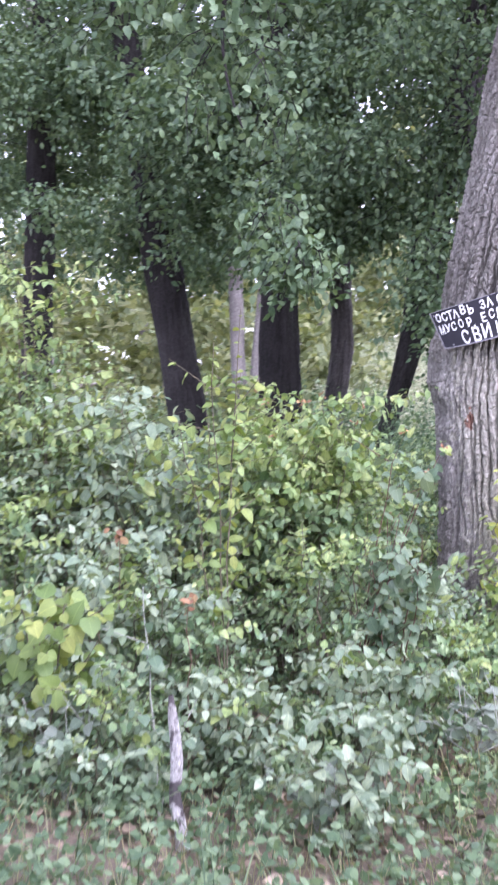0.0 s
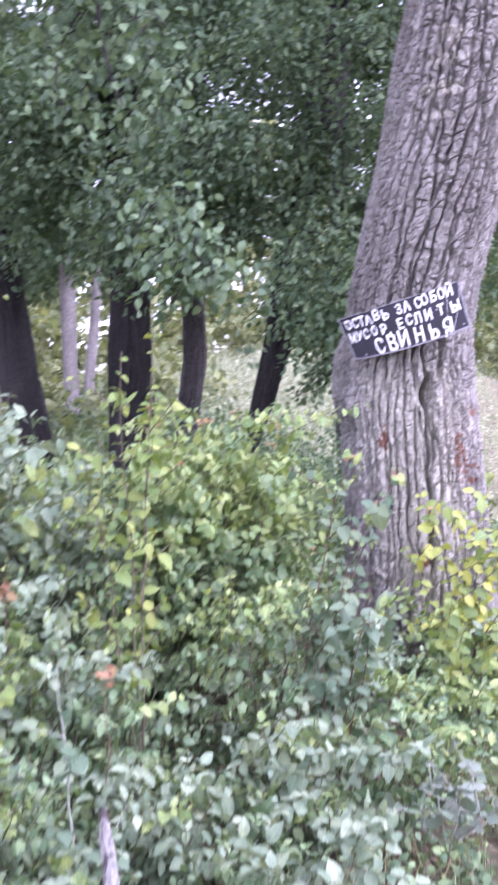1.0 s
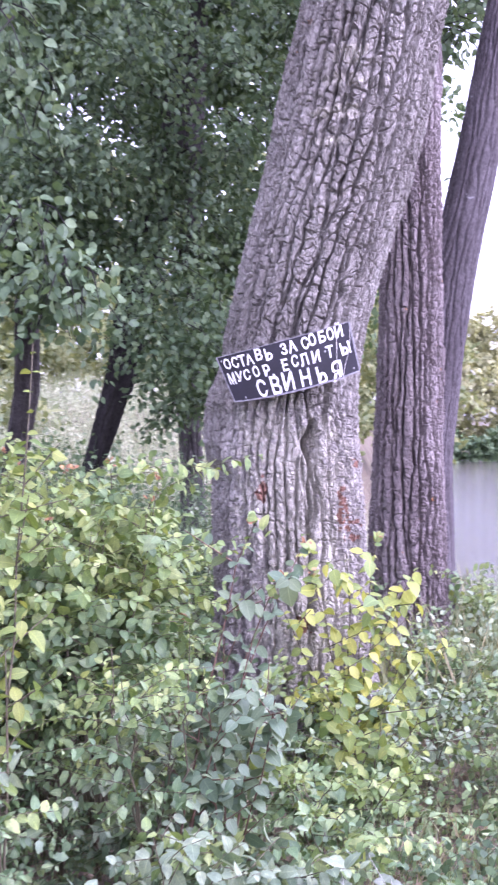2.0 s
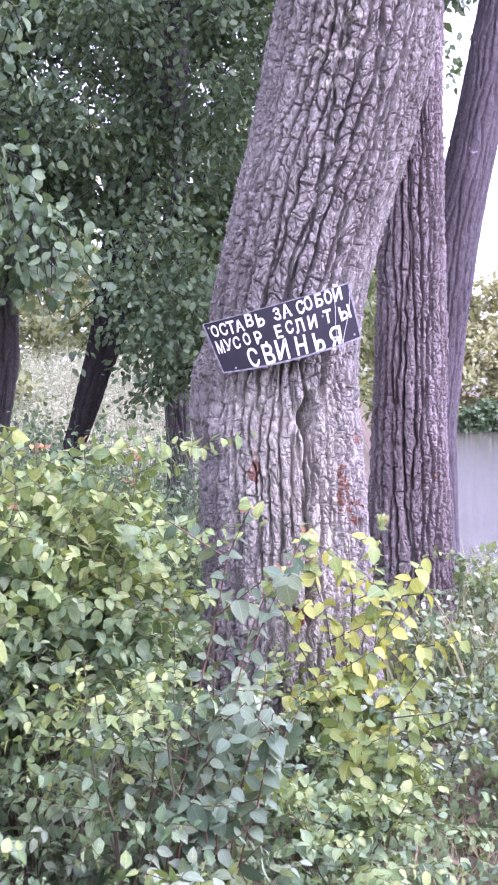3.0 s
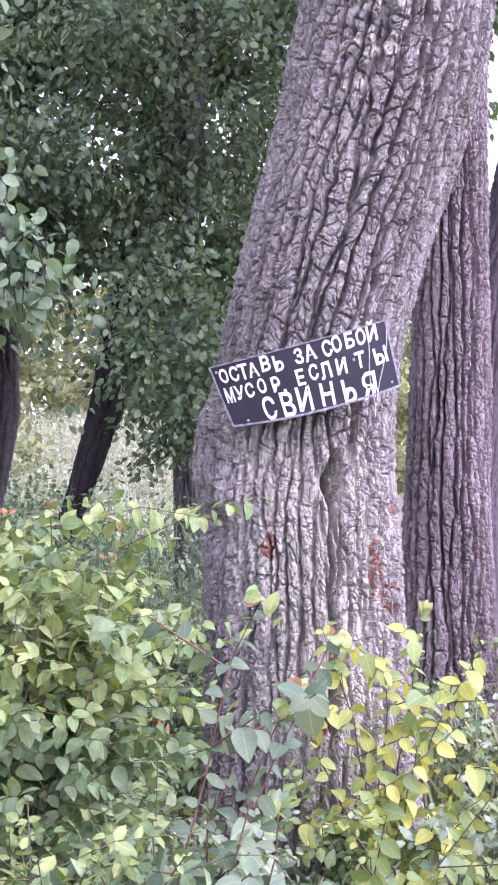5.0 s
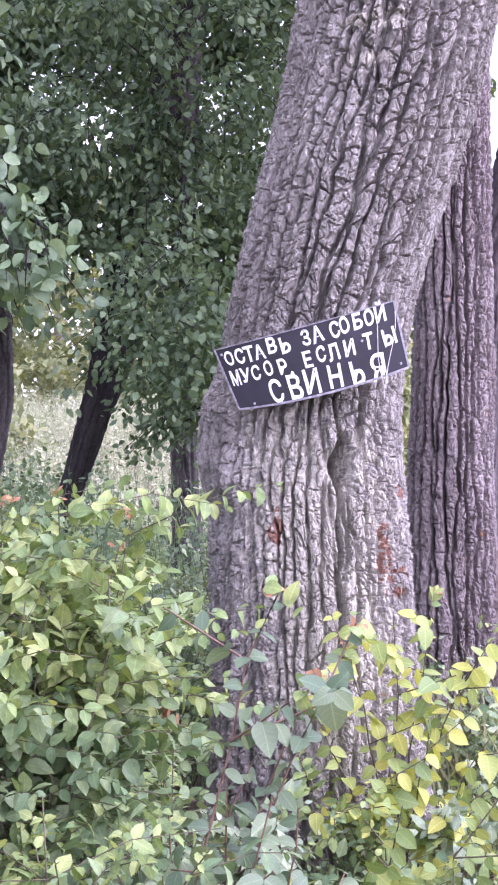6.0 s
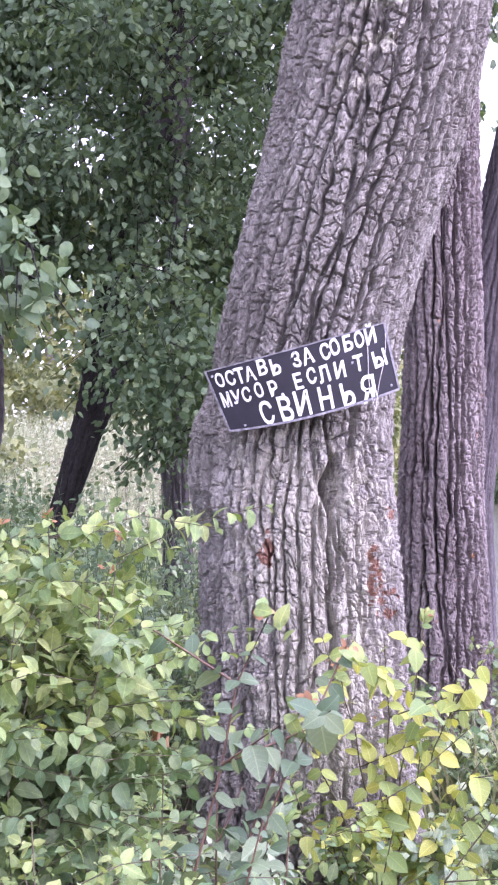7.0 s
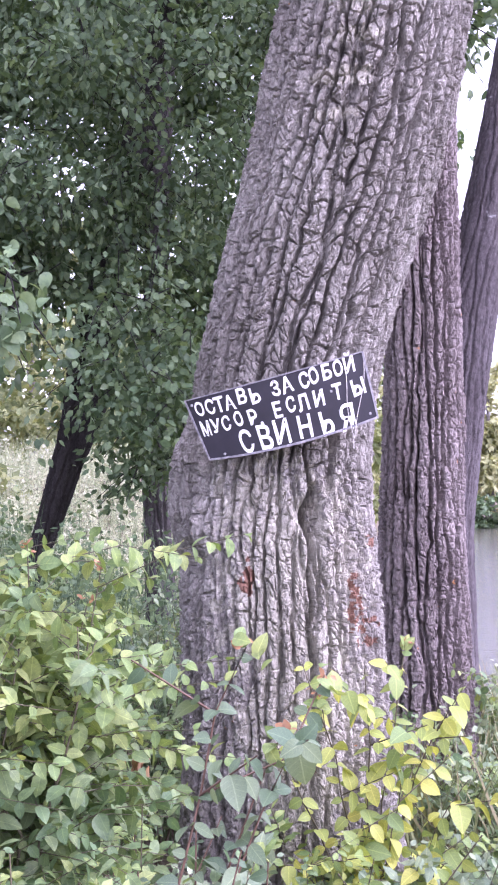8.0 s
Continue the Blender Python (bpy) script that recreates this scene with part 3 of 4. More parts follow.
def main_shape(T, Z):
    """Burl beside the board, an eye-shaped fold with a lip in it, a seam below, root flare, old scar rings."""
    front = np.angle(np.exp(1j * (T + np.pi / 2)))
    d = 0.052 * np.exp(-((front + 1.25) / 0.55) ** 2) * smooth(1.16, 1.36, Z) * (1 - smooth(1.47, 1.66, Z))
    d += 0.02 * np.exp(-((front + 0.72) / 0.2) ** 2 - ((Z - 1.27) / 0.06) ** 2) - 0.03 * np.exp(-((front + 0.86) / 0.1) ** 2 - ((Z - 1.17) / 0.05) ** 2)
    axis_at = 0.44 - 0.10 * smooth(1.3, 0.9, Z) + 0.03 * np.sin(9 * Z) + 0.012 * np.sin(37 * Z)
    off = front - axis_at
    gape = 0.024 + 0.075 * np.exp(-((Z - 1.315) / 0.065) ** 2) + 0.02 * smooth(0.9, 0.5, Z)
    seam = np.exp(-(np.abs(off) / gape) ** 2.6) * smooth(0.45, 0.9, Z) * (1 - smooth(1.38, 1.42, Z))
    d -= (0.055 + 0.075 * np.exp(-((Z - 1.31) / 0.09) ** 2)) * seam
    d += 0.06 * np.exp(-((off - 0.045) / 0.024) ** 2 - ((Z - 1.28) / 0.055) ** 2)
    d += 0.026 * np.exp(-((off - 0.17) / 0.08) ** 2 - ((Z - 1.3) / 0.12) ** 2) + 0.02 * np.exp(-((off + 0.14) / 0.08) ** 2 - ((Z - 1.33) / 0.1) ** 2)
    for at, lo, hi, deep in ((-0.52, 0.5, 1.2, 0.03), (0.78, 0.6, 1.25, 0.026), (0.05, 0.6, 1.0, 0.018)):
        d -= deep * np.exp(-((front - at + 0.035 * np.sin(10 * Z + 9 * at)) / 0.035) ** 2) * smooth(lo, lo + 0.25, Z) * (1 - smooth(hi - 0.1, hi, Z))
    flare = 0.12 * np.exp(-np.maximum(Z, 0) / 0.25) * (0.7 + 0.5 * np.cos(5 * T + 0.6))
    rings = Z + 0.03 * np.sin(6 * front) + 0.02 * np.sin(17 * front)
    scar = 0.005 * np.sin(2 * np.pi * rings / 0.075) * np.exp(-((front + 0.12) / 0.42) ** 2) * smooth(2.42, 2.5, Z) * (1 - smooth(2.9, 3.0, Z))
    return d + flare + scar


def main_worn(T, Z):
    """Where the bark is worn to long thin plates (the lower front) and where it breaks into blocks (the burl)."""
    front = np.angle(np.exp(1j * (T + np.pi / 2)))
    low = smooth(1.0, 0.6, np.hypot((front - 0.15) / 1.0, (Z - 0.95) / 0.62))
    burl = smooth(1.0, 0.55, np.hypot((front + 0.95) / 0.55, (Z - 1.36) / 0.24))
    return low * (1 - burl), burl


MAIN_SPINE = [(-0.15, -0.045, 0.30, 0.312), (0.68, -0.045, 0.30, 0.314), (1.07, -0.052, 0.30, 0.308), (1.25, -0.055, 0.30, 0.304), (1.43, -0.05, 0.30, 0.29), (1.6, -0.032, 0.30, 0.288),
              (1.78, -0.005, 0.30, 0.29), (1.9, 0.028, 0.30, 0.294), (2.03, 0.067, 0.30, 0.296), (2.33, 0.16, 0.30, 0.306), (2.55, 0.22, 0.30, 0.312),
              (2.73, 0.26, 0.30, 0.31), (2.9, 0.30, 0.30, 0.303), (3.6, 0.46, 0.32, 0.28), (5.0, 0.74, 0.4, 0.23), (7.0, 1.0, 0.6, 0.12), (8.2, 1.1, 0.7, 0.03)]
main_tree = tree("old leaning tree with thick furrowed grey-brown bark")
trunk("trunk", MAIN_SPINE, BARK_MAIN, 470, 0.004, 3.3, 0.048, (0.043, 0.23, 0.009), 11, main_tree, main_shape, lean=-0.03, lumps=0.35, worn=main_worn, crisp=1)
bark = main_tree.children[0].data
bark.materials.append(BARK_RUST)
bark.materials.append(BARK_PALE)
mid_ = np.empty(3 * len(bark.polygons), np.float32)
bark.polygons.foreach_get("center", mid_)
mid_ = mid_.reshape(-1, 3)
which = np.zeros(len(bark.polygons), np.int32)
blot = lattice(mid_[:, 0] * 60 + 100, mid_[:, 2] * 45, 997, 5) + 0.6 * lattice(mid_[:, 0] * 150 + 300, mid_[:, 2] * 110, 997, 6)
# bare reddish spots and the pale old scar on the front of the trunk: x, z, half sizes
for px, pz, hx, hz, slot in sorted(((0.178, 1.06, 0.018, 0.10, 1), (0.215, 0.97, 0.035, 0.05, 1), (-0.125, 1.13, 0.02, 0.05, 1), (0.235, 1.24, 0.015, 0.03, 1), (0.03, 0.62, 0.03, 0.04, 1),
                             (0.2, 2.58, 0.10, 0.035, 2), (0.23, 2.70, 0.09, 0.03, 2), (0.16, 2.47, 0.09, 0.02, 2), (0.25, 2.8, 0.1, 0.04, 2),
                             (-0.0, 1.1, 0.24, 0.42, 2), (0.04, 0.7, 0.22, 0.4, 2), (-0.1, 1.38, 0.12, 0.09, 2)), key=lambda spot: -spot[4]):
    e = ((mid_[:, 0] - px) / hx) ** 2 + ((mid_[:, 2] - pz) / hz) ** 2
    which[(e + (2.4 if slot == 1 else 1.3) * blot < (0.6 if slot == 1 else 0.75)) & (mid_[:, 1] < 0.25)] = slot
bark.polygons.foreach_set("material_index", which)

second_tree = tree("upright tree with dark furrowed bark behind the old one")
trunk("trunk", [(-0.2, 0.40, 1.95, 0.24), (0.4, 0.41, 1.95, 0.205), (0.83, 0.415, 1.95, 0.195), (1.2, 0.42, 1.95, 0.193), (1.66, 0.44, 1.95, 0.175), (2.5, 0.46, 1.95, 0.16),
                (3.1, 0.47, 1.95, 0.165), (5, 0.5, 2.0, 0.13), (8, 0.4, 2.2, 0.03)], BARK_SECOND, 190, 0.0075, 3.2, 0.042, (0.037, 0.26, 0.0082), 23, second_tree,
      lambda T, Z: 0.07 * np.exp(-np.maximum(Z, 0) / 0.3) * (0.7 + 0.6 * np.cos(4 * T + 1)), crisp=1)
third_tree = tree("slender leaning tree with white lichen on dark bark")
trunk("trunk", [(-0.4, 0.50, 2.25, 0.17), (0.66, 0.52, 2.25, 0.14), (1.2, 0.54, 2.25, 0.13), (1.72, 0.605, 2.25, 0.13), (2.24, 0.69, 2.25, 0.135), (2.6, 0.775, 2.25, 0.13),
                (3.04, 0.88, 2.25, 0.12), (3.55, 0.975, 2.25, 0.105), (5, 1.3, 2.3, 0.08), (7.5, 1.7, 2.4, 0.02)], BARK_THIRD, 110, 0.012, 3.9, 0.012, (0.036, 0.2, 0.008), 31, third_tree)

WOOD_TREES = [
    ("dark leaning tree with a bent trunk at the meadow edge", [(0.0, -2.3, 4, 0.1), (0.7, -2.01, 4, 0.085), (1.18, -1.81, 4, 0.082), (1.56, -1.685, 4, 0.1), (1.87, -1.57, 4, 0.135), (2.18, -1.5, 4, 0.155), (2.6, -1.42, 4, 0.14), (4.5, -1.0, 4.2, 0.08), (6.5, -0.6, 4.3, 0.02)]),
    ("slim dark tree in the shade of the grove", [(0.2, -2.99, 5.2, 0.1), (1.17, -2.79, 5.2, 0.1), (1.73, -2.68, 5.2, 0.108), (2.38, -2.67, 5.2, 0.1), (4.5, -2.5, 5.2, 0.07), (6.5, -2.3, 5.2, 0.02)]),
    ("thick tree coloured near black for the shade of the grove", [(0.2, -2.97, 4.3, 0.23), (1.27, -2.95, 4.3, 0.19), (1.8, -2.935, 4.3, 0.18), (2.4, -2.9, 4.3, 0.16), (4.5, -2.85, 4.3, 0.12), (7, -2.7, 4.3, 0.03)]),
    ("thick leaning tree coloured near black for the shade of the grove", [(0.3, -3.85, 4.5, 0.22), (1.26, -3.98, 4.5, 0.185), (1.9, -4.06, 4.5, 0.18), (2.5, -4.14, 4.5, 0.185), (4.5, -4.4, 4.5, 0.13), (7, -4.7, 4.5, 0.03)]),
    ("tall dark tree at the edge of the grove", [(0.3, -5.75, 4.5, 0.2), (2.2, -5.56, 4.5, 0.145), (2.8, -5.5, 4.5, 0.15), (3.6, -5.43, 4.5, 0.155), (5, -5.3, 4.5, 0.12), (7, -5.2, 4.5, 0.03)]),
    ("dark ridged tree standing behind the old one", [(0.0, -1.1, 4, 0.12), (1.13, -1.12, 4, 0.085), (1.55, -1.13, 4, 0.09), (3, -1.1, 4.1, 0.08), (6, -0.9, 4.3, 0.02)]),
]
grove = []
for k, (lab, spine) in enumerate(WOOD_TREES):
    tr = tree(lab, group="trees of the grove")
    # both bark colours carry the grove's shade, one nearly black
    trunk("trunk", spine, BARK_SHADE if k in (1, 5) else BARK_SHADE_DARK, 56, 0.022, 2.8, 0.018, (0.05, 0.2, 0.01), 50 + k, tr)
    grove.append(tr)
FAR_TREES = [[(0.4, -6.0, 10, 0.12), (1.97, -6.0, 10, 0.1), (2.95, -5.98, 10, 0.1), (7, -5.9, 10, 0.04)],
             [(0.4, -5.9, 10, 0.1), (1.73, -5.75, 10, 0.068), (2.63, -5.61, 10, 0.068), (7, -5.0, 10, 0.03)],
             [(0.4, -8.6, 9, 0.18), (3, -8.5, 9, 0.15), (8, -8.4, 9, 0.04)]]
for k, spine in enumerate(FAR_TREES):
    tr = tree("slim pale grey tree deeper in the wood", group="pale trees deeper in the wood")
    trunk("trunk", spine, BARK_FAR, 40, 0.04, 4.0, 0.006, (0.05, 0.08, 0.01), 70 + k, tr)
    grove.append(tr)


def patchy(scale, seed, cut):
    """Keeps points where a broad random field is above cut, so that a crown has gaps."""
    off = np.random.default_rng(seed).uniform(-50, 50, 3)

    def keep(p):
        return np.array([noise.noise(Vector((q * scale + off).tolist())) > cut for q in p])
    return keep


# crowns: (centre, radii, weight)
crown("crown", grove[0], [((-1.2, 4.2, 3.6), (1.5, 1.2, 1.3), 3), ((-0.4, 4.6, 3.4), (1.1, 1.0, 1.5), 2.2), ((-1.6, 4.6, 5.2), (1.8, 1.3, 1.4), 2)], 3347, 0.062, 101, LEAF_CROWN, keep=patchy(1.1, 1, 0.03))
crown("crown", grove[1], [((-2.4, 5.2, 4.0), (1.2, 1.1, 1.6), 2), ((-2.6, 5.4, 5.5), (1.5, 1.2, 1.2), 1.4)], 2318, 0.062, 102, LEAF_CROWN, keep=patchy(1.1, 2, 0.03))
crown("crown", grove[2], [((-2.9, 3.9, 3.4), (1.3, 1.1, 1.0), 2.2), ((-3.0, 4.3, 5.0), (1.7, 1.3, 1.5), 2)], 2962, 0.062, 103, LEAF_CROWN, keep=patchy(1.1, 3, 0.03))
crown("crown", grove[3], [((-4.2, 4.1, 3.5), (1.4, 1.1, 1.0), 2.2), ((-4.4, 4.6, 5.0), (1.6, 1.3, 1.5), 2)], 2962, 0.062, 104, LEAF_CROWN, keep=patchy(1.1, 4, 0.03))
crown("crown", grove[4], [((-5.6, 4.3, 4.2), (1.3, 1.1, 1.0), 2.2), ((-5.8, 4.6, 5.6), (1.6, 1.3, 1.3), 2)], 3100, 0.062, 105, LEAF_CROWN, keep=patchy(1.1, 5, -0.1))
crown("crown", grove[5], [((-0.6, 5.6, 3.0), (1.1, 0.8, 1.2), 2.0), ((-0.5, 5.6, 4.6), (1.5, 1.2, 1.5), 2)], 2447, 0.062, 106, LEAF_CROWN, keep=patchy(1.1, 6, 0.03))
crown("crown", grove[0], [((-1.45, 3.3, 2.98), (0.75, 0.4, 0.5), 1.4), ((-2.3, 3.3, 2.72), (0.6, 0.4, 0.45), 1.2)], 420, 0.055, 125, LEAF_CROWN, LEAF_MID, twig=0.3)
for k, tr in enumerate(grove[6:]):
    x0 = FAR_TREES[k][1][1]
    crown("crown", tr, [((x0 - 0.6, 10.5, 4.6), (2.2, 1.6, 1.6), 1), ((x0, 10.5, 6.8), (2.4, 1.8, 1.8), 1)], 1300, 0.12, 110 + k, LEAF_CROWN, keep=patchy(0.8, 7 + k, -0.1))
crown("crown", third_tree, [((1.0, 3.2, 5.2), (0.9, 0.9, 1.1), 1), ((0.75, 3.0, 4.1), (0.25, 0.3, 0.7), 0.2)], 500, 0.07, 121, LEAF_CROWN, keep=patchy(1.6, 21, 0.0))
crown("crown", second_tree, [((0.2, 3.4, 5.6), (1.4, 1.2, 1.4), 1)], 700, 0.075, 122, LEAF_CROWN, keep=patchy(1.2, 22, -0.1))
crown("crown", grove[5], [((-1.3, 2.8, 3.5), (0.8, 0.5, 0.65), 2), ((-2.05, 2.7, 3.0), (0.36, 0.4, 0.42), 0.7), ((-0.93, 2.8, 2.08), (0.34, 0.34, 0.48), 1.3), ((-0.95, 3.5, 1.85), (0.32, 0.3, 0.35), 1.0), ((-0.68, 3.0, 3.45), (0.6, 0.5, 0.85), 1.2)], 900, 0.052, 124, LEAF_CROWN, LEAF_ROUGH, keep=patchy(1.8, 24, -0.15))
# out of view; the third mass is added to shade the trunk's left flank
crown("crown", main_tree, [((0.8, 0.8, 7.4), (2.2, 2.2, 1.5), 1), ((-0.4, 1.6, 6.6), (1.5, 1.5, 1.2), 0.5), ((-1.5, 1.0, 5.6), (1.1, 1.0, 0.8), 0.25)], 1700, 0.09, 123, LEAF_CROWN, keep=patchy(0.9, 23, -0.05))

# a low limb of the old tree that hangs beside the trunk, with large leaves at its ends
t_ = np.linspace(0, 1, 24)[:, None]
limb = (1 - t_) ** 3 * np.array([0.5, 0.3, 4.3]) + 3 * (1 - t_) ** 2 * t_ * np.array([-0.6, 0.1, 4.6]) + 3 * (1 - t_) * t_ ** 2 * np.array([-1.5, -0.3, 3.6]) + t_ ** 3 * np.array([-1.1, -0.3, 2.6])
V, F = tubes([(limb, 0.035, 0.005)], 8)
mesh_object("limb", V, F, BARK_SHADE_DARK, main_tree)
crown("spray", main_tree, [((-0.66, -0.45, 1.88), (0.18, 0.16, 0.06), 1.5), ((-0.92, -0.38, 2.12), (0.2, 0.2, 0.2), 0.8), ((-1.15, -0.2, 2.8), (0.4, 0.35, 0.35), 1.6)], 80, 0.047, 126, LEAF_CROWN, LEAF_FINE, twig=0.15, droop=0.45)
crown("spray", main_tree, [((-1.5, -0.1, 3.4), (0.6, 0.6, 0.5), 1), ((-1.0, 0.1, 3.9), (0.8, 0.6, 0.5), 1)], 170, 0.066, 127, LEAF_CROWN, LEAF_MID, twig=0.28, droop=0.45)


# ---- sunlit bushes behind the grove, reeds, far bank ----
def far_bush(label, centre, radii, n, leaf, seed, mat, name="bush", category="bush"):
    ob = tagged(new(name), label, category, "bushes in the distance")
    crown("leaves", ob, [(centre, radii, 1)], n, leaf, seed, mat, twig=leaf * 3.5, droop=0.2)
    return ob


for k, (x, y, zt, rx) in enumerate([(-10.5, 13, 3.4, 2.0), (-8.2, 14, 3.0, 1.9), (-6.6, 15, 2.6, 1.5), (-14, 18, 6.0, 2.8), (-10.5, 20, 6.2, 2.8), (-7.4, 23, 6.0, 2.6), (-4.6, 26, 6.0, 2.6), (-2.0, 25, 5.6, 2.2), (0.2, 27, 5.0, 1.8), (-13, 12, 4.5, 2.2), (-6.4, 7.6, 1.5, 1.1), (-4.6, 7.2, 1.35, 1.0)]):
    far_bush("bright yellow-green bush in open light behind the grove", (x, y, zt * 0.5 + 0.2), (rx, 1.2, zt * 0.5), int(84 * rx * max(1, zt / 3.5)), 0.195, 200 + k, LEAF_BACK)


def blades(name, label, n, box, hgt, seed, mat, category="grass", shape=BLADE, lean=0.25):
    rng = np.random.default_rng(seed)
    x, y = rng.uniform(box[0], box[1], n), rng.uniform(box[2], box[3], n)
    pos = np.stack([x, y, ground_height(x, y) - 0.02], -1)
    way = np.array([[0, 0, 1.0]]) + rng.normal(0, lean, (n, 3))
    V, F = leaves_mesh(shape, pos, way, rand_dirs(rng, n), rng.uniform(*hgt, n))
    return tagged(mesh_object(name, V, F, mat), label, category, kind="stuff")


def undergrowth(name, label, n, box, top, leaf, seed, mat):
    """A leafy ground layer: short leafy shoots all over a stretch of ground."""
    rng = np.random.default_rng(seed)
    x, y = rng.uniform(box[0], box[1], n), rng.uniform(box[2], box[3], n)
    h = rng.uniform(0.25, 1.0, n) * top
    m = 16
    s = np.linspace(0.15, 1, m)
    g = ground_height(x, y)
    bend = rng.normal(0, 0.16, (n, 1, 2)) * s[None, :, None] ** 2
    pos = np.concatenate([np.stack([x, y], -1)[:, None] + bend, (g[:, None] + h[:, None] * s[None])[..., None]], -1).reshape(-1, 3)
    pos += rng.normal(0, 0.03, pos.shape)
    way = rand_dirs(rng, len(pos)) * np.array([1, 1, 0.7])
    way[:, 2] -= 0.15
    up = np.array([[0, -0.45, 0.8]]) + rng.normal(0, 0.6, way.shape)
    V, F = leaves_mesh(LEAF_ROUGH if box[3] < 12 else LEAF_FAR_SHAPE, pos, way, up, leaf * rng.uniform(0.6, 1.2, len(pos)))
    if box[3] < 12:
        q = np.array([0, 0.5, 1.0])
        bow = bend[:, -1]
        lines = np.stack([np.stack([x + bow[:, 0] * k * k, y + bow[:, 1] * k * k, g + h * k], -1) for k in q], 1)
        V2, F2 = tubes([(ln, 0.003, 0.001) for ln in lines], 3)
        F = F.tolist() + (F2 + len(V)).tolist()
        V = np.concatenate([V, V2])
    return tagged(mesh_object(name, V, F, mat), label, "undergrowth", kind="stuff")


undergrowth("undergrowth", "fresh green weeds covering the ground of the grove", 2600, (-7.5, -0.2, 2.2, 8.5), 0.85, 0.07, 305, LEAF_SHRUB)
undergrowth("tall_weeds", "tall green weeds at the edge of the meadow", 760, (-5.5, -0.3, 5.6, 9.0), 1.15, 0.062, 313, LEAF_CROWN)
undergrowth("shade_weeds", "fine grey-green weeds round a dark trunk", 620, (-1.8, -0.3, 1.1, 3.2), 1.3, 0.036, 311, LEAF_CROWN)
undergrowth("bank_weeds", "low green weeds on the river bank", 900, (0.35, 2.6, 0.7, 5.0), 0.6, 0.045, 306, LEAF_COOL)
def fallen_leaves(name, label, n, box, leaf, seed, mat):
    rng = np.random.default_rng(seed)
    x, y = rng.uniform(box[0], box[1], n), rng.uniform(box[2], box[3], n)
    pos = np.stack([x, y, ground_height(x, y) + rng.uniform(0.004, 0.05, n)], -1)
    way = rand_dirs(rng, n) * np.array([1, 1, 0.35])
    up = np.array([[0, 0, 1.0]]) + rng.normal(0, 0.45, (n, 3))
    V, F = leaves_mesh(LEAF_MID, pos, way, up, leaf * rng.uniform(0.5, 1.2, n))
    return tagged(mesh_object(name, V, F, mat), label, "leaf litter", kind="stuff")


fallen_leaves("fallen_leaves", "dry brown leaf litter on bare soil", 3800, (-2.6, 1.6, -3.2, 0.8), 0.05, 308, LITTER)
undergrowth("verge_weeds", "low creeping weeds at the path edge", 1000, (-3.3, 0.9, -3.6, -0.9), 0.26, 0.036, 307, LEAF_CROWN)
undergrowth("creeping_vine", "low creeping vine with small leaves over bare soil", 190, (0.05, 1.3, -2.3, 0.3), 0.15, 0.04, 310, LEAF_SHRUB)
blades("reed_bed", "pale dry grass on the open slope behind the grove", 15000, (-9, 0.5, 8.5, 21), (0.3, 0.85), 301, GRASS_PALE, "grass", (np.array([(-0.004, 0, 0), (0.004, 0, 0), (0.004, 0.55, -0.06), (-0.004, 0.55, -0.06), (0, 1, -0.3)]), np.array([(0, 1, 2), (0, 2, 3), (3, 2, 4)])))
undergrowth("meadow_herbs", "pale grey-green herbs on the open slope", 2300, (-9, 0.4, 8.0, 20), 0.7, 0.068, 309, LEAF_MEADOW)
blades("bank_grass", "rough green and straw grass on the river bank", 5000, (0.3, 3.0, 0.6, 5.5), (0.2, 0.65), 303, GRASS)
blades("dry_grass", "short dry straw grass on bare soil beside the thicket", 2600, (0.1, 1.7, -2.4, 0.2), (0.06, 0.26), 312, GRASS, lean=0.5)
blades("verge_grass", "dry straw grass at the path edge", 9000, (-3.4, 2.2, -3.6, -0.6), (0.06, 0.2), 304, GRASS)

for k, (x, y, h, r) in enumerate([(-30, 38, 13, 5), (-22, 36, 12, 4.5), (-16, 39, 13, 4.5), (-11, 36, 12, 4), (-6.5, 39, 12, 3.6), (-2.6, 40, 11, 3)]):
    tr = tagged(new("tree"), "broad green tree beyond the meadow", "tree", "trees beyond the meadow")
    trunk("trunk", [(-0.2, x, y, 0.3), (3, x, y, 0.22), (h * 0.9, x, y, 0.05)], BARK_FAR, 12, 0.3, 3, 0.02, (0.2, 0.3, 0.03), 450 + k, tr, coarse=0.5)
    crown("crown", tr, [((x, y, h * 0.6), (r, r * 0.7, h * 0.4), 2), ((x, y - 1.5, h * 0.28), (r * 1.1, r * 0.5, h * 0.25), 1.3)], 430, 0.4, 460 + k, LEAF_BACK, twig=0.8, droop=0.2)
for k, (x, y, h, r) in enumerate([(-14, 80, 10, 5), (-6, 79, 11, 5), (1, 80, 10, 4.5), (6.5, 78, 9.5, 4), (11, 80, 11.5, 5), (18, 79, 12, 6), (27, 82, 13, 6)]):
    tr = tagged(new("tree"), "green tree on the far river bank, leaves paled for haze", "tree", "trees on the far bank")
    trunk("trunk", [(-1.2, x, y, 0.28), (3, x, y, 0.2), (h * 0.9, x, y, 0.05)], BARK_FAR, 12, 0.3, 3, 0.02, (0.2, 0.3, 0.03), 400 + k, tr, coarse=0.5)
    crown("crown", tr, [((x, y, h * 0.62), (r, r * 0.7, h * 0.36), 2), ((x - r * 0.4, y - 1, h * 0.4), (r * 0.7, r * 0.6, h * 0.2), 1)], (700 if 0 < x < 12 else 380), 0.38, 410 + k, LEAF_FAR_HAZE, twig=1.0, droop=0.2, keep=patchy(0.3, 60 + k, -0.15))
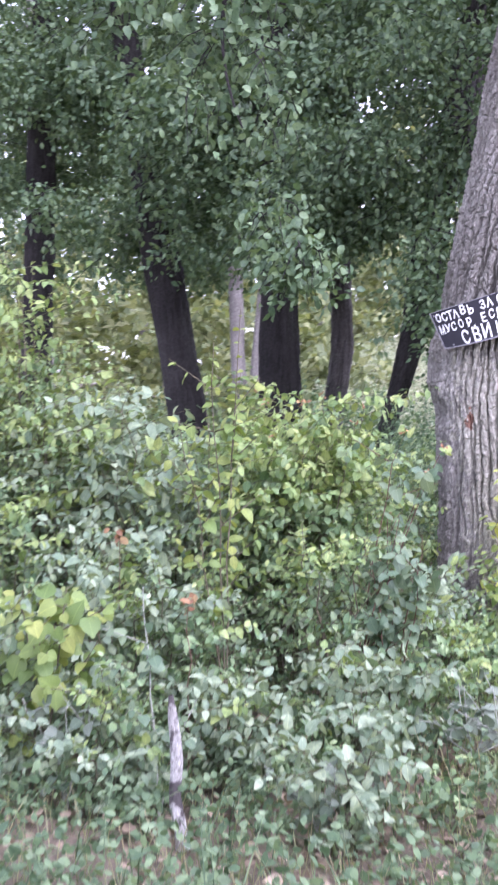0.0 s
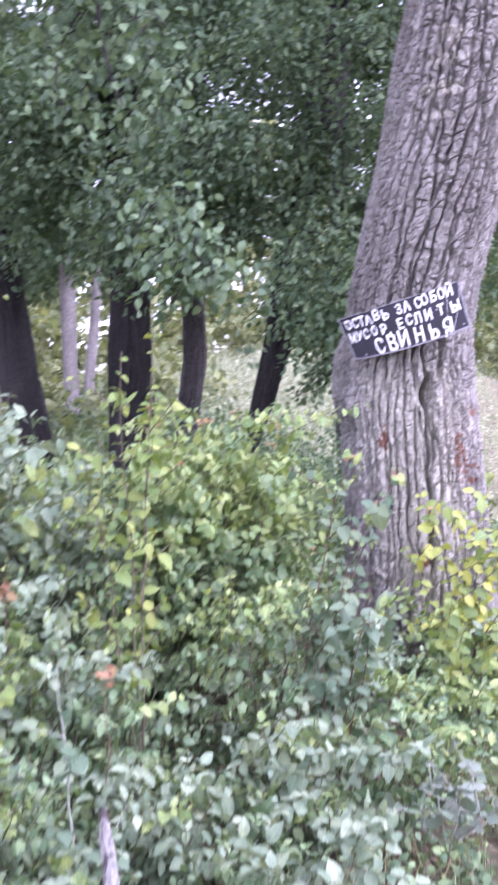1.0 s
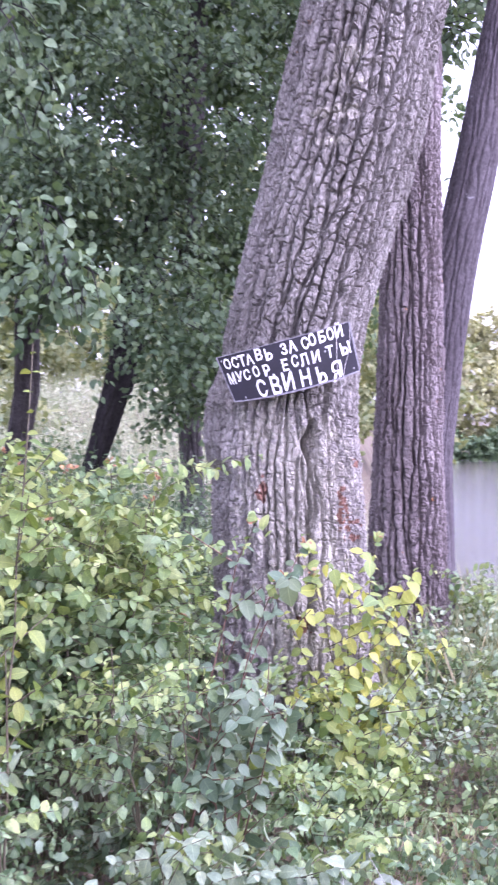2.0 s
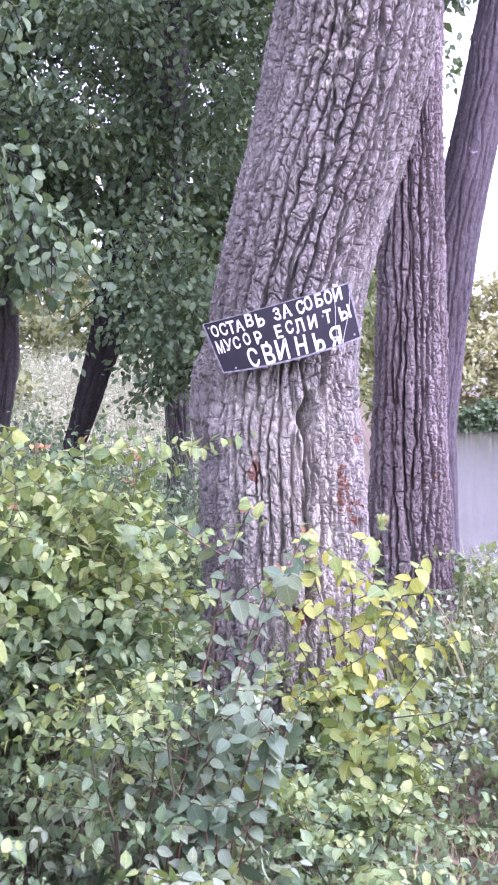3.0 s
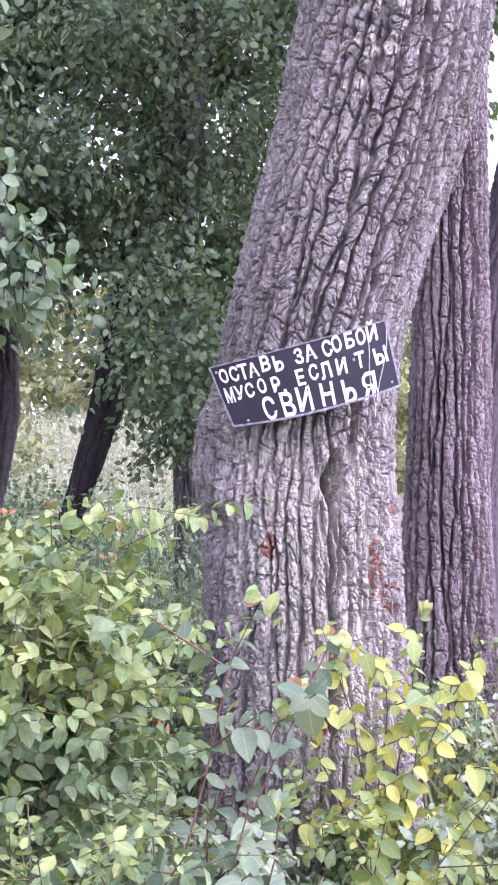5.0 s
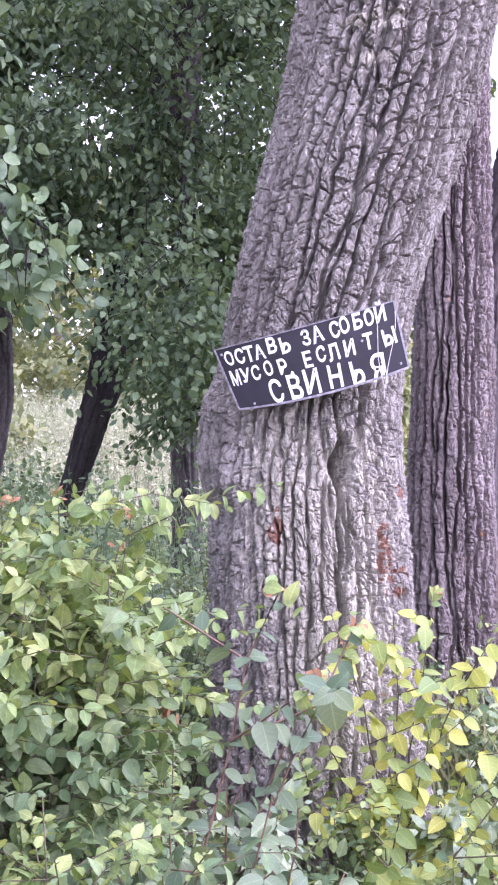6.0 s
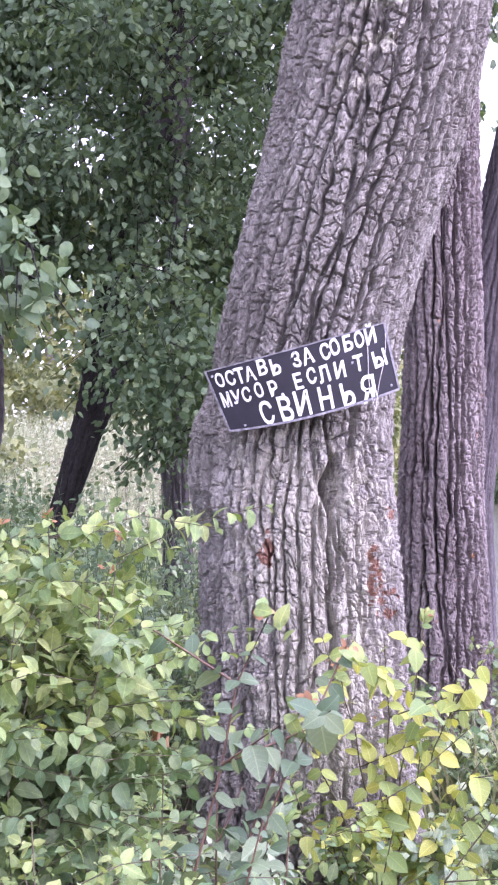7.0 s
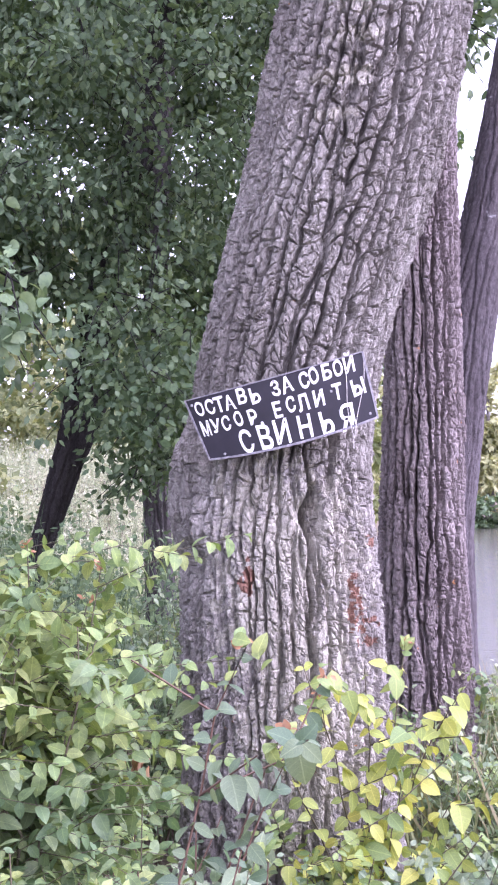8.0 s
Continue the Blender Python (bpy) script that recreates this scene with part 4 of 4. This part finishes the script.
for k in range(9):
    far_bush("dense green bush at the water's edge", (-12 + 3.6 * k, 73.4 + 0.5 * (k % 3), -0.3), (2.6, 0.9, 1.0), 170, 0.32, 430 + k, LEAF_CROWN)
for k in range(7):
    far_bush("tall green bush on the far bank, leaves paled for haze", (-9 + 4.1 * k, 77.0 + (k % 2), 1.7), (2.7, 1.2, 2.2), 190, 0.38, 480 + k, LEAF_FAR_HAZE)


# ---- thicket in front ----
# how high the thicket stands at a few places of the plan (x, y, height)
TOPS = np.array([(-0.45, -1.8, 0.88), (-0.36, -1.5, 0.92), (-0.4, -2.3, 0.5), (-0.1, -2.2, 0.36), (0.3, -1.8, 0.2), (-0.65, -1.0, 1.14), (-0.42, -0.85, 1.22), (-0.9, -1.7, 0.85),
                 (-1.8, 0.24, 1.0), (-1.5, -1.5, 1.1), (-2.0, -0.8, 1.55), (-1.5, -2.4, 0.62), (0.1, -1.2, 0.6), (0.5, -0.8, 0.42), (0.55, -0.35, 0.46), (-0.25, -1.05, 0.46), (-0.15, -0.8, 0.5), (-0.3, -0.5, 0.42), (0.2, -0.4, 0.55), (-0.1, -0.5, 0.56),
                 (-0.6, 0.5, 0.8), (-1.0, 1.0, 1.0), (-2.5, 1.0, 1.15), (-3.2, 0.0, 1.5), (0.8, 0.5, 0.45), (0.6, -1.6, 0.12), (-2.6, -2.2, 0.9), (-0.05, -1.6, 0.64)])


def thicket_height(x, y):
    d = (TOPS[:, 0] - x) ** 2 + (TOPS[:, 1] - y) ** 2 + 0.01
    w = 1 / d ** 1.6
    return float((w * TOPS[:, 2]).sum() / w.sum())


def leaf_objects(parent, arrs, mat, shape, variants=3):
    """Every leaf an object of its own, on a few shared meshes."""
    meshes = []
    for k in range(variants):
        tv, tf = shape
        me = bpy.data.meshes.new("leaf")
        w = tv * np.array([0.9 + 0.14 * k, 1, 0.6 + 0.5 * k])
        me.from_pydata(w.tolist(), [], tf.tolist())
        me.polygons.foreach_set("use_smooth", np.full(len(me.polygons), True))
        me.materials.append(mat)
        leaf_places(me, shape)
        meshes.append(me)
    for k, (p, way, up, sz) in enumerate(zip(*arrs)):
        y = Vector(way).normalized()
        x = y.cross(Vector(up)).normalized()
        z = x.cross(y)
        m = Matrix((x, y, z)).transposed().to_4x4()
        ob = new("leaf", meshes[k % variants])
        ob.parent = parent
        ob.matrix_local = Matrix.Translation(p) @ m @ Matrix.Scale(float(sz), 4)


def sapling(name, base, stems, leaf, seed, mat, label, shape=None, stem_mat=None, category="sapling", gap=0.06, extra=None, twigs=4, hang=0.35):
    """A young tree of a few shoots (each given by its tip, from the base), with large single leaves."""
    rng = np.random.default_rng(seed)
    root = tagged(new(name), label, category)
    root.location = base
    got = []
    for tip in stems:
        t = np.linspace(0, 1, 10)[:, None]
        line = np.array(tip)[None] * np.concatenate([t ** 1.5, t ** 1.5, t], 1) + rng.normal(0, 0.008, (10, 3)) * t
        V, F = tubes([(line, 0.004, 0.0015)], 6)
        mesh_object("stem", V, F, stem_mat or STEM, root)
        got.append(twig_leaves(rng, line[5:], gap, leaf * 0.8, 1.0, hang))
        for k in range(twigs):
            o = line[int(rng.integers(3, 9))]
            d = np.array([rng.normal(), rng.normal() - 0.3, rng.uniform(0.2, 1.1)])
            d *= rng.uniform(0.1, 0.22) / np.linalg.norm(d)
            tw = o + d * np.linspace(0, 1, 4)[:, None]
            V, F = tubes([(tw, 0.0022, 0.0012)], 4)
            mesh_object("twig", V, F, stem_mat or STEM, root)
            got.append(twig_leaves(rng, tw, gap, leaf, 1.0, hang))
    arrs = [np.concatenate(c) for c in zip(*got)]
    arrs[2][:, 1] -= 0.9 * hang
    leaf_objects(root, arrs, mat, shape or LEAF_HERO)
    if extra:
        extra(root, rng)
    return root


trng = np.random.default_rng(77)
count = 0
for gy_ in np.arange(-2.75, 2.3, 0.36):
    for gx_ in np.arange(-3.5, 1.0, 0.36):
        x, y = gx_ + trng.uniform(-0.14, 0.14), gy_ + trng.uniform(-0.14, 0.14)
        cool, twist = trng.random(), trng.random()
        if np.hypot(x + 0.05, y - 0.3) < 0.48 or (x > 0.3 and y < -0.95) or y < -2.75 + 0.25 * max(0, x + 0.2) + 0.0:
            continue
        if np.hypot(x + 0.26, y + 2.85) < 0.26:
            continue
        z = float(ground_height(x, y))
        h = thicket_height(x, y) * trng.choice((0.68, 0.85, 0.95, 1.05, 1.16)) - z
        if h < 0.1:
            continue
        kind = cool < 0.34
        shrub("shrub", (x, y, z - 0.02), h, 0.16 + 0.16 * h, 4 + int(3 * h), 0.031 + 0.02 * trng.random() + (0.006 if kind else 0), 500 + count, LEAF_COOL if kind else LEAF_SHRUB,
              "cool blue-green shrub with broad leaves in the roadside thicket" if kind else "green leafy shrub with ovate leaves in the roadside thicket",
              0.05 if kind else 0.3, LEAF_FINE if y < -1.7 and x > -0.9 else LEAF_MID if y < -0.8 and x > -1.7 else LEAF_ROUGH, twigs=8 + int(3 * h) if y < 0 else 5 + int(2 * h), gap=0.03, low=0.15 if y < -1 else 0.3)
        count += 1

def rust_tip(root, tip, seed):
    """A tuft of small rust-red leaves at the tip of a shoot."""
    rr = np.random.default_rng(seed)
    V, F = leaves_mesh(LEAF_FINE, np.array([tip]) + rr.normal(0, 0.006, (5, 3)), rand_dirs(rr, 5) + np.array([[0, 0, 0.7]]), np.array([[0, -0.5, 0.8]]) + rr.normal(0, 0.3, (5, 3)), rr.uniform(0.012, 0.022, 5))
    mesh_object("shoot_tip", V, F, LEAF_RUST, root, "small rust-red leaves")


for k, (x, y, h) in enumerate([(-1.75, -1.0, 1.62), (-1.5, -1.12, 1.4), (-2.1, -0.8, 1.78), (-1.3, -1.2, 1.5)]):
    shrub("shrub", (x, y, float(ground_height(x, y)) - 0.02), h, 0.26, 7, 0.068, 740 + k, LEAF_COOL, "tall shrub with large cool green leaves and yellow tips", 0.16, LEAF_MID, twigs=11, gap=0.05, low=0.4)
for k, (x, y, h) in enumerate([(-1.93, -1.0, 2.3), (-2.05, -0.95, 2.1), (-1.76, -1.1, 1.9)]):
    shrub("shrub", (x, y, float(ground_height(x, y)) - 0.02), h, 0.13, 5, 0.05, 760 + k, LEAF_LIGHT, "tall slender shrub with yellow-green shoots", 0.9, LEAF_MID, twigs=10, gap=0.05, low=0.5)
for k, (x, y, h) in enumerate([(-0.46, -0.88, 1.34), (-0.64, -0.80, 1.48), (-0.78, -0.7, 1.54), (-0.5, -1.15, 1.34), (-0.68, -1.1, 1.36)]):
    sh = shrub("shrub", (x, y, float(ground_height(x, y)) - 0.02), h, 0.2, 7, 0.05, 700 + k, LEAF_LIGHT, "light green shrub with ovate leaves and rust-red tips", 0.42, LEAF_FINE, twigs=14, gap=0.038, low=0.48)
    tops = sorted((max(o.data.vertices, key=lambda v: v.co.z).co.copy() for o in sh.children if o.name.startswith("stem")), key=lambda c: -c.z)
    for j, c in enumerate(tops[:2]):
        rust_tip(sh, np.array(c), 720 + 10 * k + j)
def fresh_tip(root, tip, seed, n=7, size=0.042):
    """Young yellow-green leaves round the end of a shoot, with a rust-red bud."""
    rr = np.random.default_rng(seed)
    way = rand_dirs(rr, n) + np.array([[0, -0.2, 0.5]])
    V, F = leaves_mesh(LEAF_HERO, np.array([tip]) + rr.normal(0, 0.012, (n, 3)) - np.array([[0, 0, 0.02]]), way, np.array([[0, -0.7, 0.8]]) + rr.normal(0, 0.4, (n, 3)), size * rr.uniform(0.6, 1.15, n))
    ob = mesh_object("young_leaves", V, F, LEAF_YOUNG, root, "young yellow-green leaves")
    leaf_places(ob.data, LEAF_HERO)
    rust_tip(root, tip, seed + 1)


YELLOW_TIPS = [(-0.24, -0.04, 0.70), (-0.12, -0.06, 0.84), (0.02, -0.08, 0.90), (0.12, -0.02, 0.96), (0.2, -0.06, 0.8), (0.27, -0.06, 0.6), (0.1, -0.14, 0.62), (-0.06, -0.14, 0.5), (0.2, -0.16, 0.42), (-0.2, -0.12, 0.42)]
sapling("sapling", (0.2, -0.12, 0.0), YELLOW_TIPS, 0.066, 590, LEAF_YELLOW,
        "bright yellow-leaved sapling at the foot of the old tree", twigs=5, hang=0.5, gap=0.046, extra=lambda root, rng: [fresh_tip(root, np.array(YELLOW_TIPS[k]), 610 + 3 * k, 4) for k in (1, 3)])
SHOOT_TIPS = [(0.245, 0.0, 1.145), (0.38, 0.06, 1.08), (0.30, 0.1, 0.98), (0.26, -0.1, 0.82)]
sapling("sapling", (-0.2, -1.55, 0.0), SHOOT_TIPS, 0.056, 591, LEAF_SAPLING,
        "young shoot with large blue-green leaves on red-brown stems", stem_mat=STEM_RED, gap=0.046, twigs=5, hang=0.5, extra=lambda root, rng: [fresh_tip(root, np.array(SHOOT_TIPS[k]), 640 + 3 * k, 7 if k == 0 else 5) for k in (0, 1, 2)])

sapling("sapling", (-0.06, -1.5, 0.0), [(0.02, 0.0, 0.84), (0.14, 0.06, 0.76), (-0.1, 0.06, 0.74), (0.2, -0.06, 0.66), (-0.02, -0.12, 0.68)], 0.058, 597, LEAF_SAPLING,
        "low leafy shoot with broad blue-green leaves before the old tree", stem_mat=STEM_RED, gap=0.045, twigs=6, hang=0.5)
sapling("sapling", (0.3, -0.75, 0.0), [(0.05, 0.0, 0.5), (-0.14, 0.05, 0.52), (0.18, 0.05, 0.46), (-0.05, -0.12, 0.44)], 0.05, 598, LEAF_VINE,
        "low pale green shoot beneath the yellow sapling", gap=0.045, twigs=6, hang=0.5)


def dead_sprig(base, tips, seed):
    """A withered sprig: bare thin stems with curled rust-brown leaves at the ends."""
    rr = np.random.default_rng(seed)
    root = tagged(new("dead_sprig"), "withered sprig with curled rust-brown leaves in the thicket", "sprig")
    root.location = base
    for tip in tips:
        t = np.linspace(0, 1, 8)[:, None]
        line = np.array(tip)[None] * np.concatenate([t ** 1.3, t ** 1.3, t], 1) + rr.normal(0, 0.006, (8, 3)) * t
        V, F = tubes([(line, 0.003, 0.001)], 5)
        mesh_object("stem", V, F, STEM_RED, root)
        n = 9
        V, F = leaves_mesh(LEAF_HERO, line[-1] + rr.normal(0, 0.016, (n, 3)), rand_dirs(rr, n) + np.array([[0, 0, -0.4]]), rand_dirs(rr, n), rr.uniform(0.025, 0.045, n))
        leaf_places(mesh_object("withered_leaves", V, F, LEAF_RUST, root, "curled rust-brown leaves").data, LEAF_HERO)
    return root


dead_sprig((-0.36, -0.6, 0.0), [(0.03, -0.02, 0.76), (-0.06, 0.0, 0.73)], 660)
dead_sprig((-1.0, -1.9, 0.0), [(0.06, -0.02, 0.8)], 662)
dead_sprig((-0.5, -2.3, 0.0), [(0.02, 0.02, 0.62)], 664)
sapling("vine", (-0.9, -2.52, float(ground_height(-0.9, -2.52))), [(0.1, 0.02, 0.68), (-0.08, 0.0, 0.66), (-0.22, 0.04, 0.52), (0.02, -0.08, 0.5), (0.2, 0.02, 0.52)], 0.072, 595, LEAF_VINE,
        "wild vine with large yellow-green lobed leaves", LEAF_LOBED, category="vine", twigs=5, hang=0.9)
sapling("sapling", (-0.93, -1.22, 0.0), [(0.02, 0.0, 1.28), (-0.06, -0.03, 1.12)], 0.062, 596, LEAF_SAPLING,
        "slim upright shoot with paired oval leaves", gap=0.05, twigs=3)
sapling("sapling", (-0.55, -1.9, 0.0), [(-0.02, 0.08, 1.5), (0.08, 0.1, 1.6), (-0.08, -0.1, 1.22)], 0.056, 592, LEAF_VINE,
        "tall slim shoot with pale green leaves above the thicket", gap=0.05, twigs=9)
for k, (bx, by, tips) in enumerate([(0.32, -1.8, [(-0.05, 0.0, 0.34), (0.1, 0.08, 0.26), (0.16, -0.08, 0.2), (-0.1, -0.12, 0.2)]), (-0.45, -2.6, [(-0.02, 0.02, 0.74), (0.1, 0.1, 0.4)]), 
                                    (0.05, -2.5, [(0.05, 0, 0.26), (-0.1, 0.0, 0.2), (0.12, 0.1, 0.2)]), (-0.75, -2.65, [(0.0, 0.05, 0.4), (-0.14, 0, 0.35), (0.12, 0, 0.3)])]):
    sapling("sapling", (bx, by, float(ground_height(bx, by)) - 0.01), tips, 0.046, 600 + k, LEAF_SAPLING if k == 1 else LEAF_SILVER_ONE,
            "poplar sucker with lobed silvery leaves on downy white stems", LEAF_LOBED, STEM_WHITE, gap=0.05)


gz = float(ground_height(-0.31, -2.74))
stick = tagged(new("broken_stem"), "gnarled pale broken stem with a snapped top in the thicket", "dead stem")
trunk("wood", [(gz - 0.05, -0.3, -2.74, 0.022), (gz + 0.06, -0.295, -2.74, 0.019), (gz + 0.12, -0.317, -2.74, 0.021), (gz + 0.18, -0.31, -2.74, 0.017), (gz + 0.27, -0.29, -2.75, 0.019), (gz + 0.36, -0.303, -2.74, 0.016), (gz + 0.44, -0.31, -2.74, 0.014), (gz + 0.445, -0.31, -2.74, 0.002)],
      BARK_WEATHERED, 24, 0.006, gz + 0.45, 0.008, (0.02, 0.05, 0.003), 81, stick, coarse=0.006, lumps=2.0)


# ---- the painted board ----
BOARD_TL, BOARD_TR, BOARD_BR, BOARD_BL = (np.array(p) for p in ((-0.285, 0, 1.652), (0.229, 0, 1.775), (0.268, 0, 1.585), (-0.216, 0, 1.479)))


def on_board(u, v, lift=0.0):
    """A place on the bent board: u along it, v down it, lifted towards the viewer."""
    p = BOARD_TL * (1 - u) * (1 - v) + BOARD_TR * u * (1 - v) + BOARD_BR * u * v + BOARD_BL * (1 - u) * v
    sag = 4 * u * (1 - u)
    return np.array([p[0], -0.055 + 0.03 * (2 * u - 1) ** 2 - lift, p[2] - sag * (0.006 + 0.012 * v)])


PAINT_DARK = plain_material("dark_blue_black_paint", (0.007, 0.006, 0.011), (0.017, 0.015, 0.025), 14, 0.72, 0.0006)
PAINT_WHITE = plain_material("white_brush_paint", (0.7, 0.7, 0.7), (0.85, 0.85, 0.84), 60, 0.5, 0.0004)
EDGE_GREY = plain_material("worn_pale_edge", (0.07, 0.068, 0.085), (0.36, 0.35, 0.37), 55, 0.6, 0)
sign = tagged(new("warning_board"), "dark painted board with white hand-painted capitals nailed to bark", "sign")


def board_slab(u0, u1, v0, v1, lift0, lift1, nu=24, nv=6):
    bm = bmesh.new()
    g = [[[bm.verts.new(on_board(u, v, lf)) for v in np.linspace(v0, v1, nv)] for u in np.linspace(u0, u1, nu)] for lf in (lift0, lift1)]
    for s in (0, 1):
        for i in range(nu - 1):
            for j in range(nv - 1):
                q = [g[s][i][j], g[s][i][j + 1], g[s][i + 1][j + 1], g[s][i + 1][j]]
                bm.faces.new(q if s else q[::-1])
    ring = [(i, 0) for i in range(nu)] + [(nu - 1, j) for j in range(1, nv)] + [(i, nv - 1) for i in range(nu - 2, -1, -1)] + [(0, j) for j in range(nv - 2, 0, -1)]
    for a, b in zip(ring, ring[1:] + ring[:1]):
        bm.faces.new([g[0][a[0]][a[1]], g[0][b[0]][b[1]], g[1][b[0]][b[1]], g[1][a[0]][a[1]]])
    bmesh.ops.recalc_face_normals(bm, faces=bm.faces)
    return bm


panel = part("panel", board_slab(0, 1, 0, 1, 0, 0.008), PAINT_DARK, sign)
part("edge_strip", board_slab(0.0, 1.0, -0.003, 0.012, 0.002, 0.010, nv=2), EDGE_GREY, panel, "worn pale top edge")
part("edge_strip", board_slab(0.0, 1.0, 0.972, 1.003, 0.002, 0.010, nv=2), EDGE_GREY, panel, "worn pale bottom edge")
part("edge_strip", board_slab(-0.002, 0.008, 0.012, 0.972, 0.002, 0.010, nu=2), EDGE_GREY, panel, "worn pale side edge")
part("edge_strip", board_slab(0.992, 1.002, 0.012, 0.972, 0.002, 0.010, nu=2), EDGE_GREY, panel, "worn pale side edge")

# lines of letters: letter height and width as shares of the board, then each letter with its middle along and down the board
LINES = [(0.21, 0.42, "ОСТАВЬЗАСОБОЙ", (0.063, 0.124, 0.179, 0.236, 0.31, 0.38, 0.5, 0.566, 0.66, 0.715, 0.787, 0.85, 0.912), (0.18, 0.189, 0.182, 0.182, 0.153, 0.184, 0.165, 0.153, 0.148, 0.144, 0.131, 0.129, 0.129)),
         (0.215, 0.42, "МУСОР,ЕСЛИТЫ", (0.055, 0.116, 0.177, 0.252, 0.332, 0.374, 0.475, 0.554, 0.623, 0.711, 0.816, 0.931), (0.49, 0.484, 0.48, 0.458, 0.47, 0.505, 0.459, 0.44, 0.456, 0.456, 0.448, 0.468)),
         (0.325, 0.4, "СВИНЬЯ", (0.252, 0.361, 0.465, 0.596, 0.716, 0.838), (0.798, 0.786, 0.788, 0.801, 0.831, 0.835))]
scene_graph = bpy.context.view_layer
for tall, wide, text, us, vs in LINES:
    for ch, u_at, v_at in zip(text, us, vs):
        cu = bpy.data.curves.new("letter", "FONT")
        cu.body, cu.size, cu.offset, cu.resolution_u = ch, 1.0, (0.012 if ch == 'Я' else 0.018 if tall > 0.25 else 0.025), 3
        cu.align_x = "CENTER"
        tmp = new("letter", cu)
        scene_graph.update()
        me = bpy.data.meshes.new_from_object(tmp.evaluated_get(bpy.context.evaluated_depsgraph_get()))
        bpy.data.objects.remove(tmp)
        co = np.array([v.co[:] for v in me.vertices])
        if len(co) == 0:
            continue
        top = 0.72
        wob = RNG.normal(0, 0.02, 3)
        turn = RNG.normal(0, 0.045)
        slim = {"М": 0.7, "О": 0.82, "С": 0.86}.get(ch, 1.0)
        bend = RNG.uniform(0, 6.28, 2)
        gain = tall * RNG.uniform(0.95, 1.06) * (1.08 if ch == 'Я' else 1.0)
        for v, (x, y, _) in zip(me.vertices, co):
            x, y = slim * (x - turn * (y - 0.36)), y + turn * x
            x, y = x + 0.012 * np.sin(9 * y + bend[0]), y + 0.012 * np.sin(9 * x + bend[1])
            uu = u_at + (x + 0.06 * (y - 0.36) + wob[2] * (y - 0.36)) * gain * wide
            vv = v_at - (y - 0.36 + wob[0]) / top * gain
            v.co = on_board(uu, vv, 0.0095)
        me.materials.append(PAINT_WHITE)
        ob = new("letter", me)
        ob.parent = panel


# ---- cord with a small cross hanging over the board ----
CORD = plain_material("pale_cord", (0.42, 0.4, 0.38), (0.6, 0.58, 0.55), 80, 0.7, 0)
NAIL = plain_material("grey_nail", (0.2, 0.2, 0.21), (0.35, 0.35, 0.36), 60, 0.45, 0)
pendant = tagged(new("pendant"), "thin pale cord with a small cross hanging over the board", "pendant")
low_end = on_board(0.838, 1.16, 0.016)
for u, v, bow in ((0.895, 0.03, -0.004), (0.992, 0.16, 0.006)):
    a = on_board(u, v, 0.014)
    t = np.linspace(0, 1, 12)[:, None]
    line = a * (1 - t) + low_end * t
    line[:, 0] += bow * np.sin(np.pi * t[:, 0]) + 0.003 * np.sin(7 * t[:, 0])
    V, F = tubes([(line, 0.001, 0.001)], 5)
    mesh_object("cord", V, F, CORD, pendant)
for nm, w, h in (("upright", 0.0014, 0.014), ("crossbar", 0.0062, 0.0014)):
    bm = bmesh.new()
    bmesh.ops.create_cube(bm, size=1)
    for vert in bm.verts:
        vert.co = Vector((vert.co.x * 2 * w, vert.co.y * 0.003, vert.co.z * 2 * h)) + Vector(low_end) + Vector((0, -0.001 if nm == "crossbar" else 0, -0.015 + (0.006 if nm == "crossbar" else 0)))
    part(nm, bm, CORD, pendant)
for u, v in ((0.03, 0.1), (0.105, 0.93), (0.5, 0.06), (0.96, 0.9), (0.785, 0.42)):
    bm = bmesh.new()
    bmesh.ops.create_uvsphere(bm, u_segments=10, v_segments=6, radius=0.004)
    for vert in bm.verts:
        vert.co = Vector((vert.co.x, vert.co.y * 0.5, vert.co.z)) + Vector(on_board(u, v, 0.010))
    part("nail", bm, NAIL, panel)
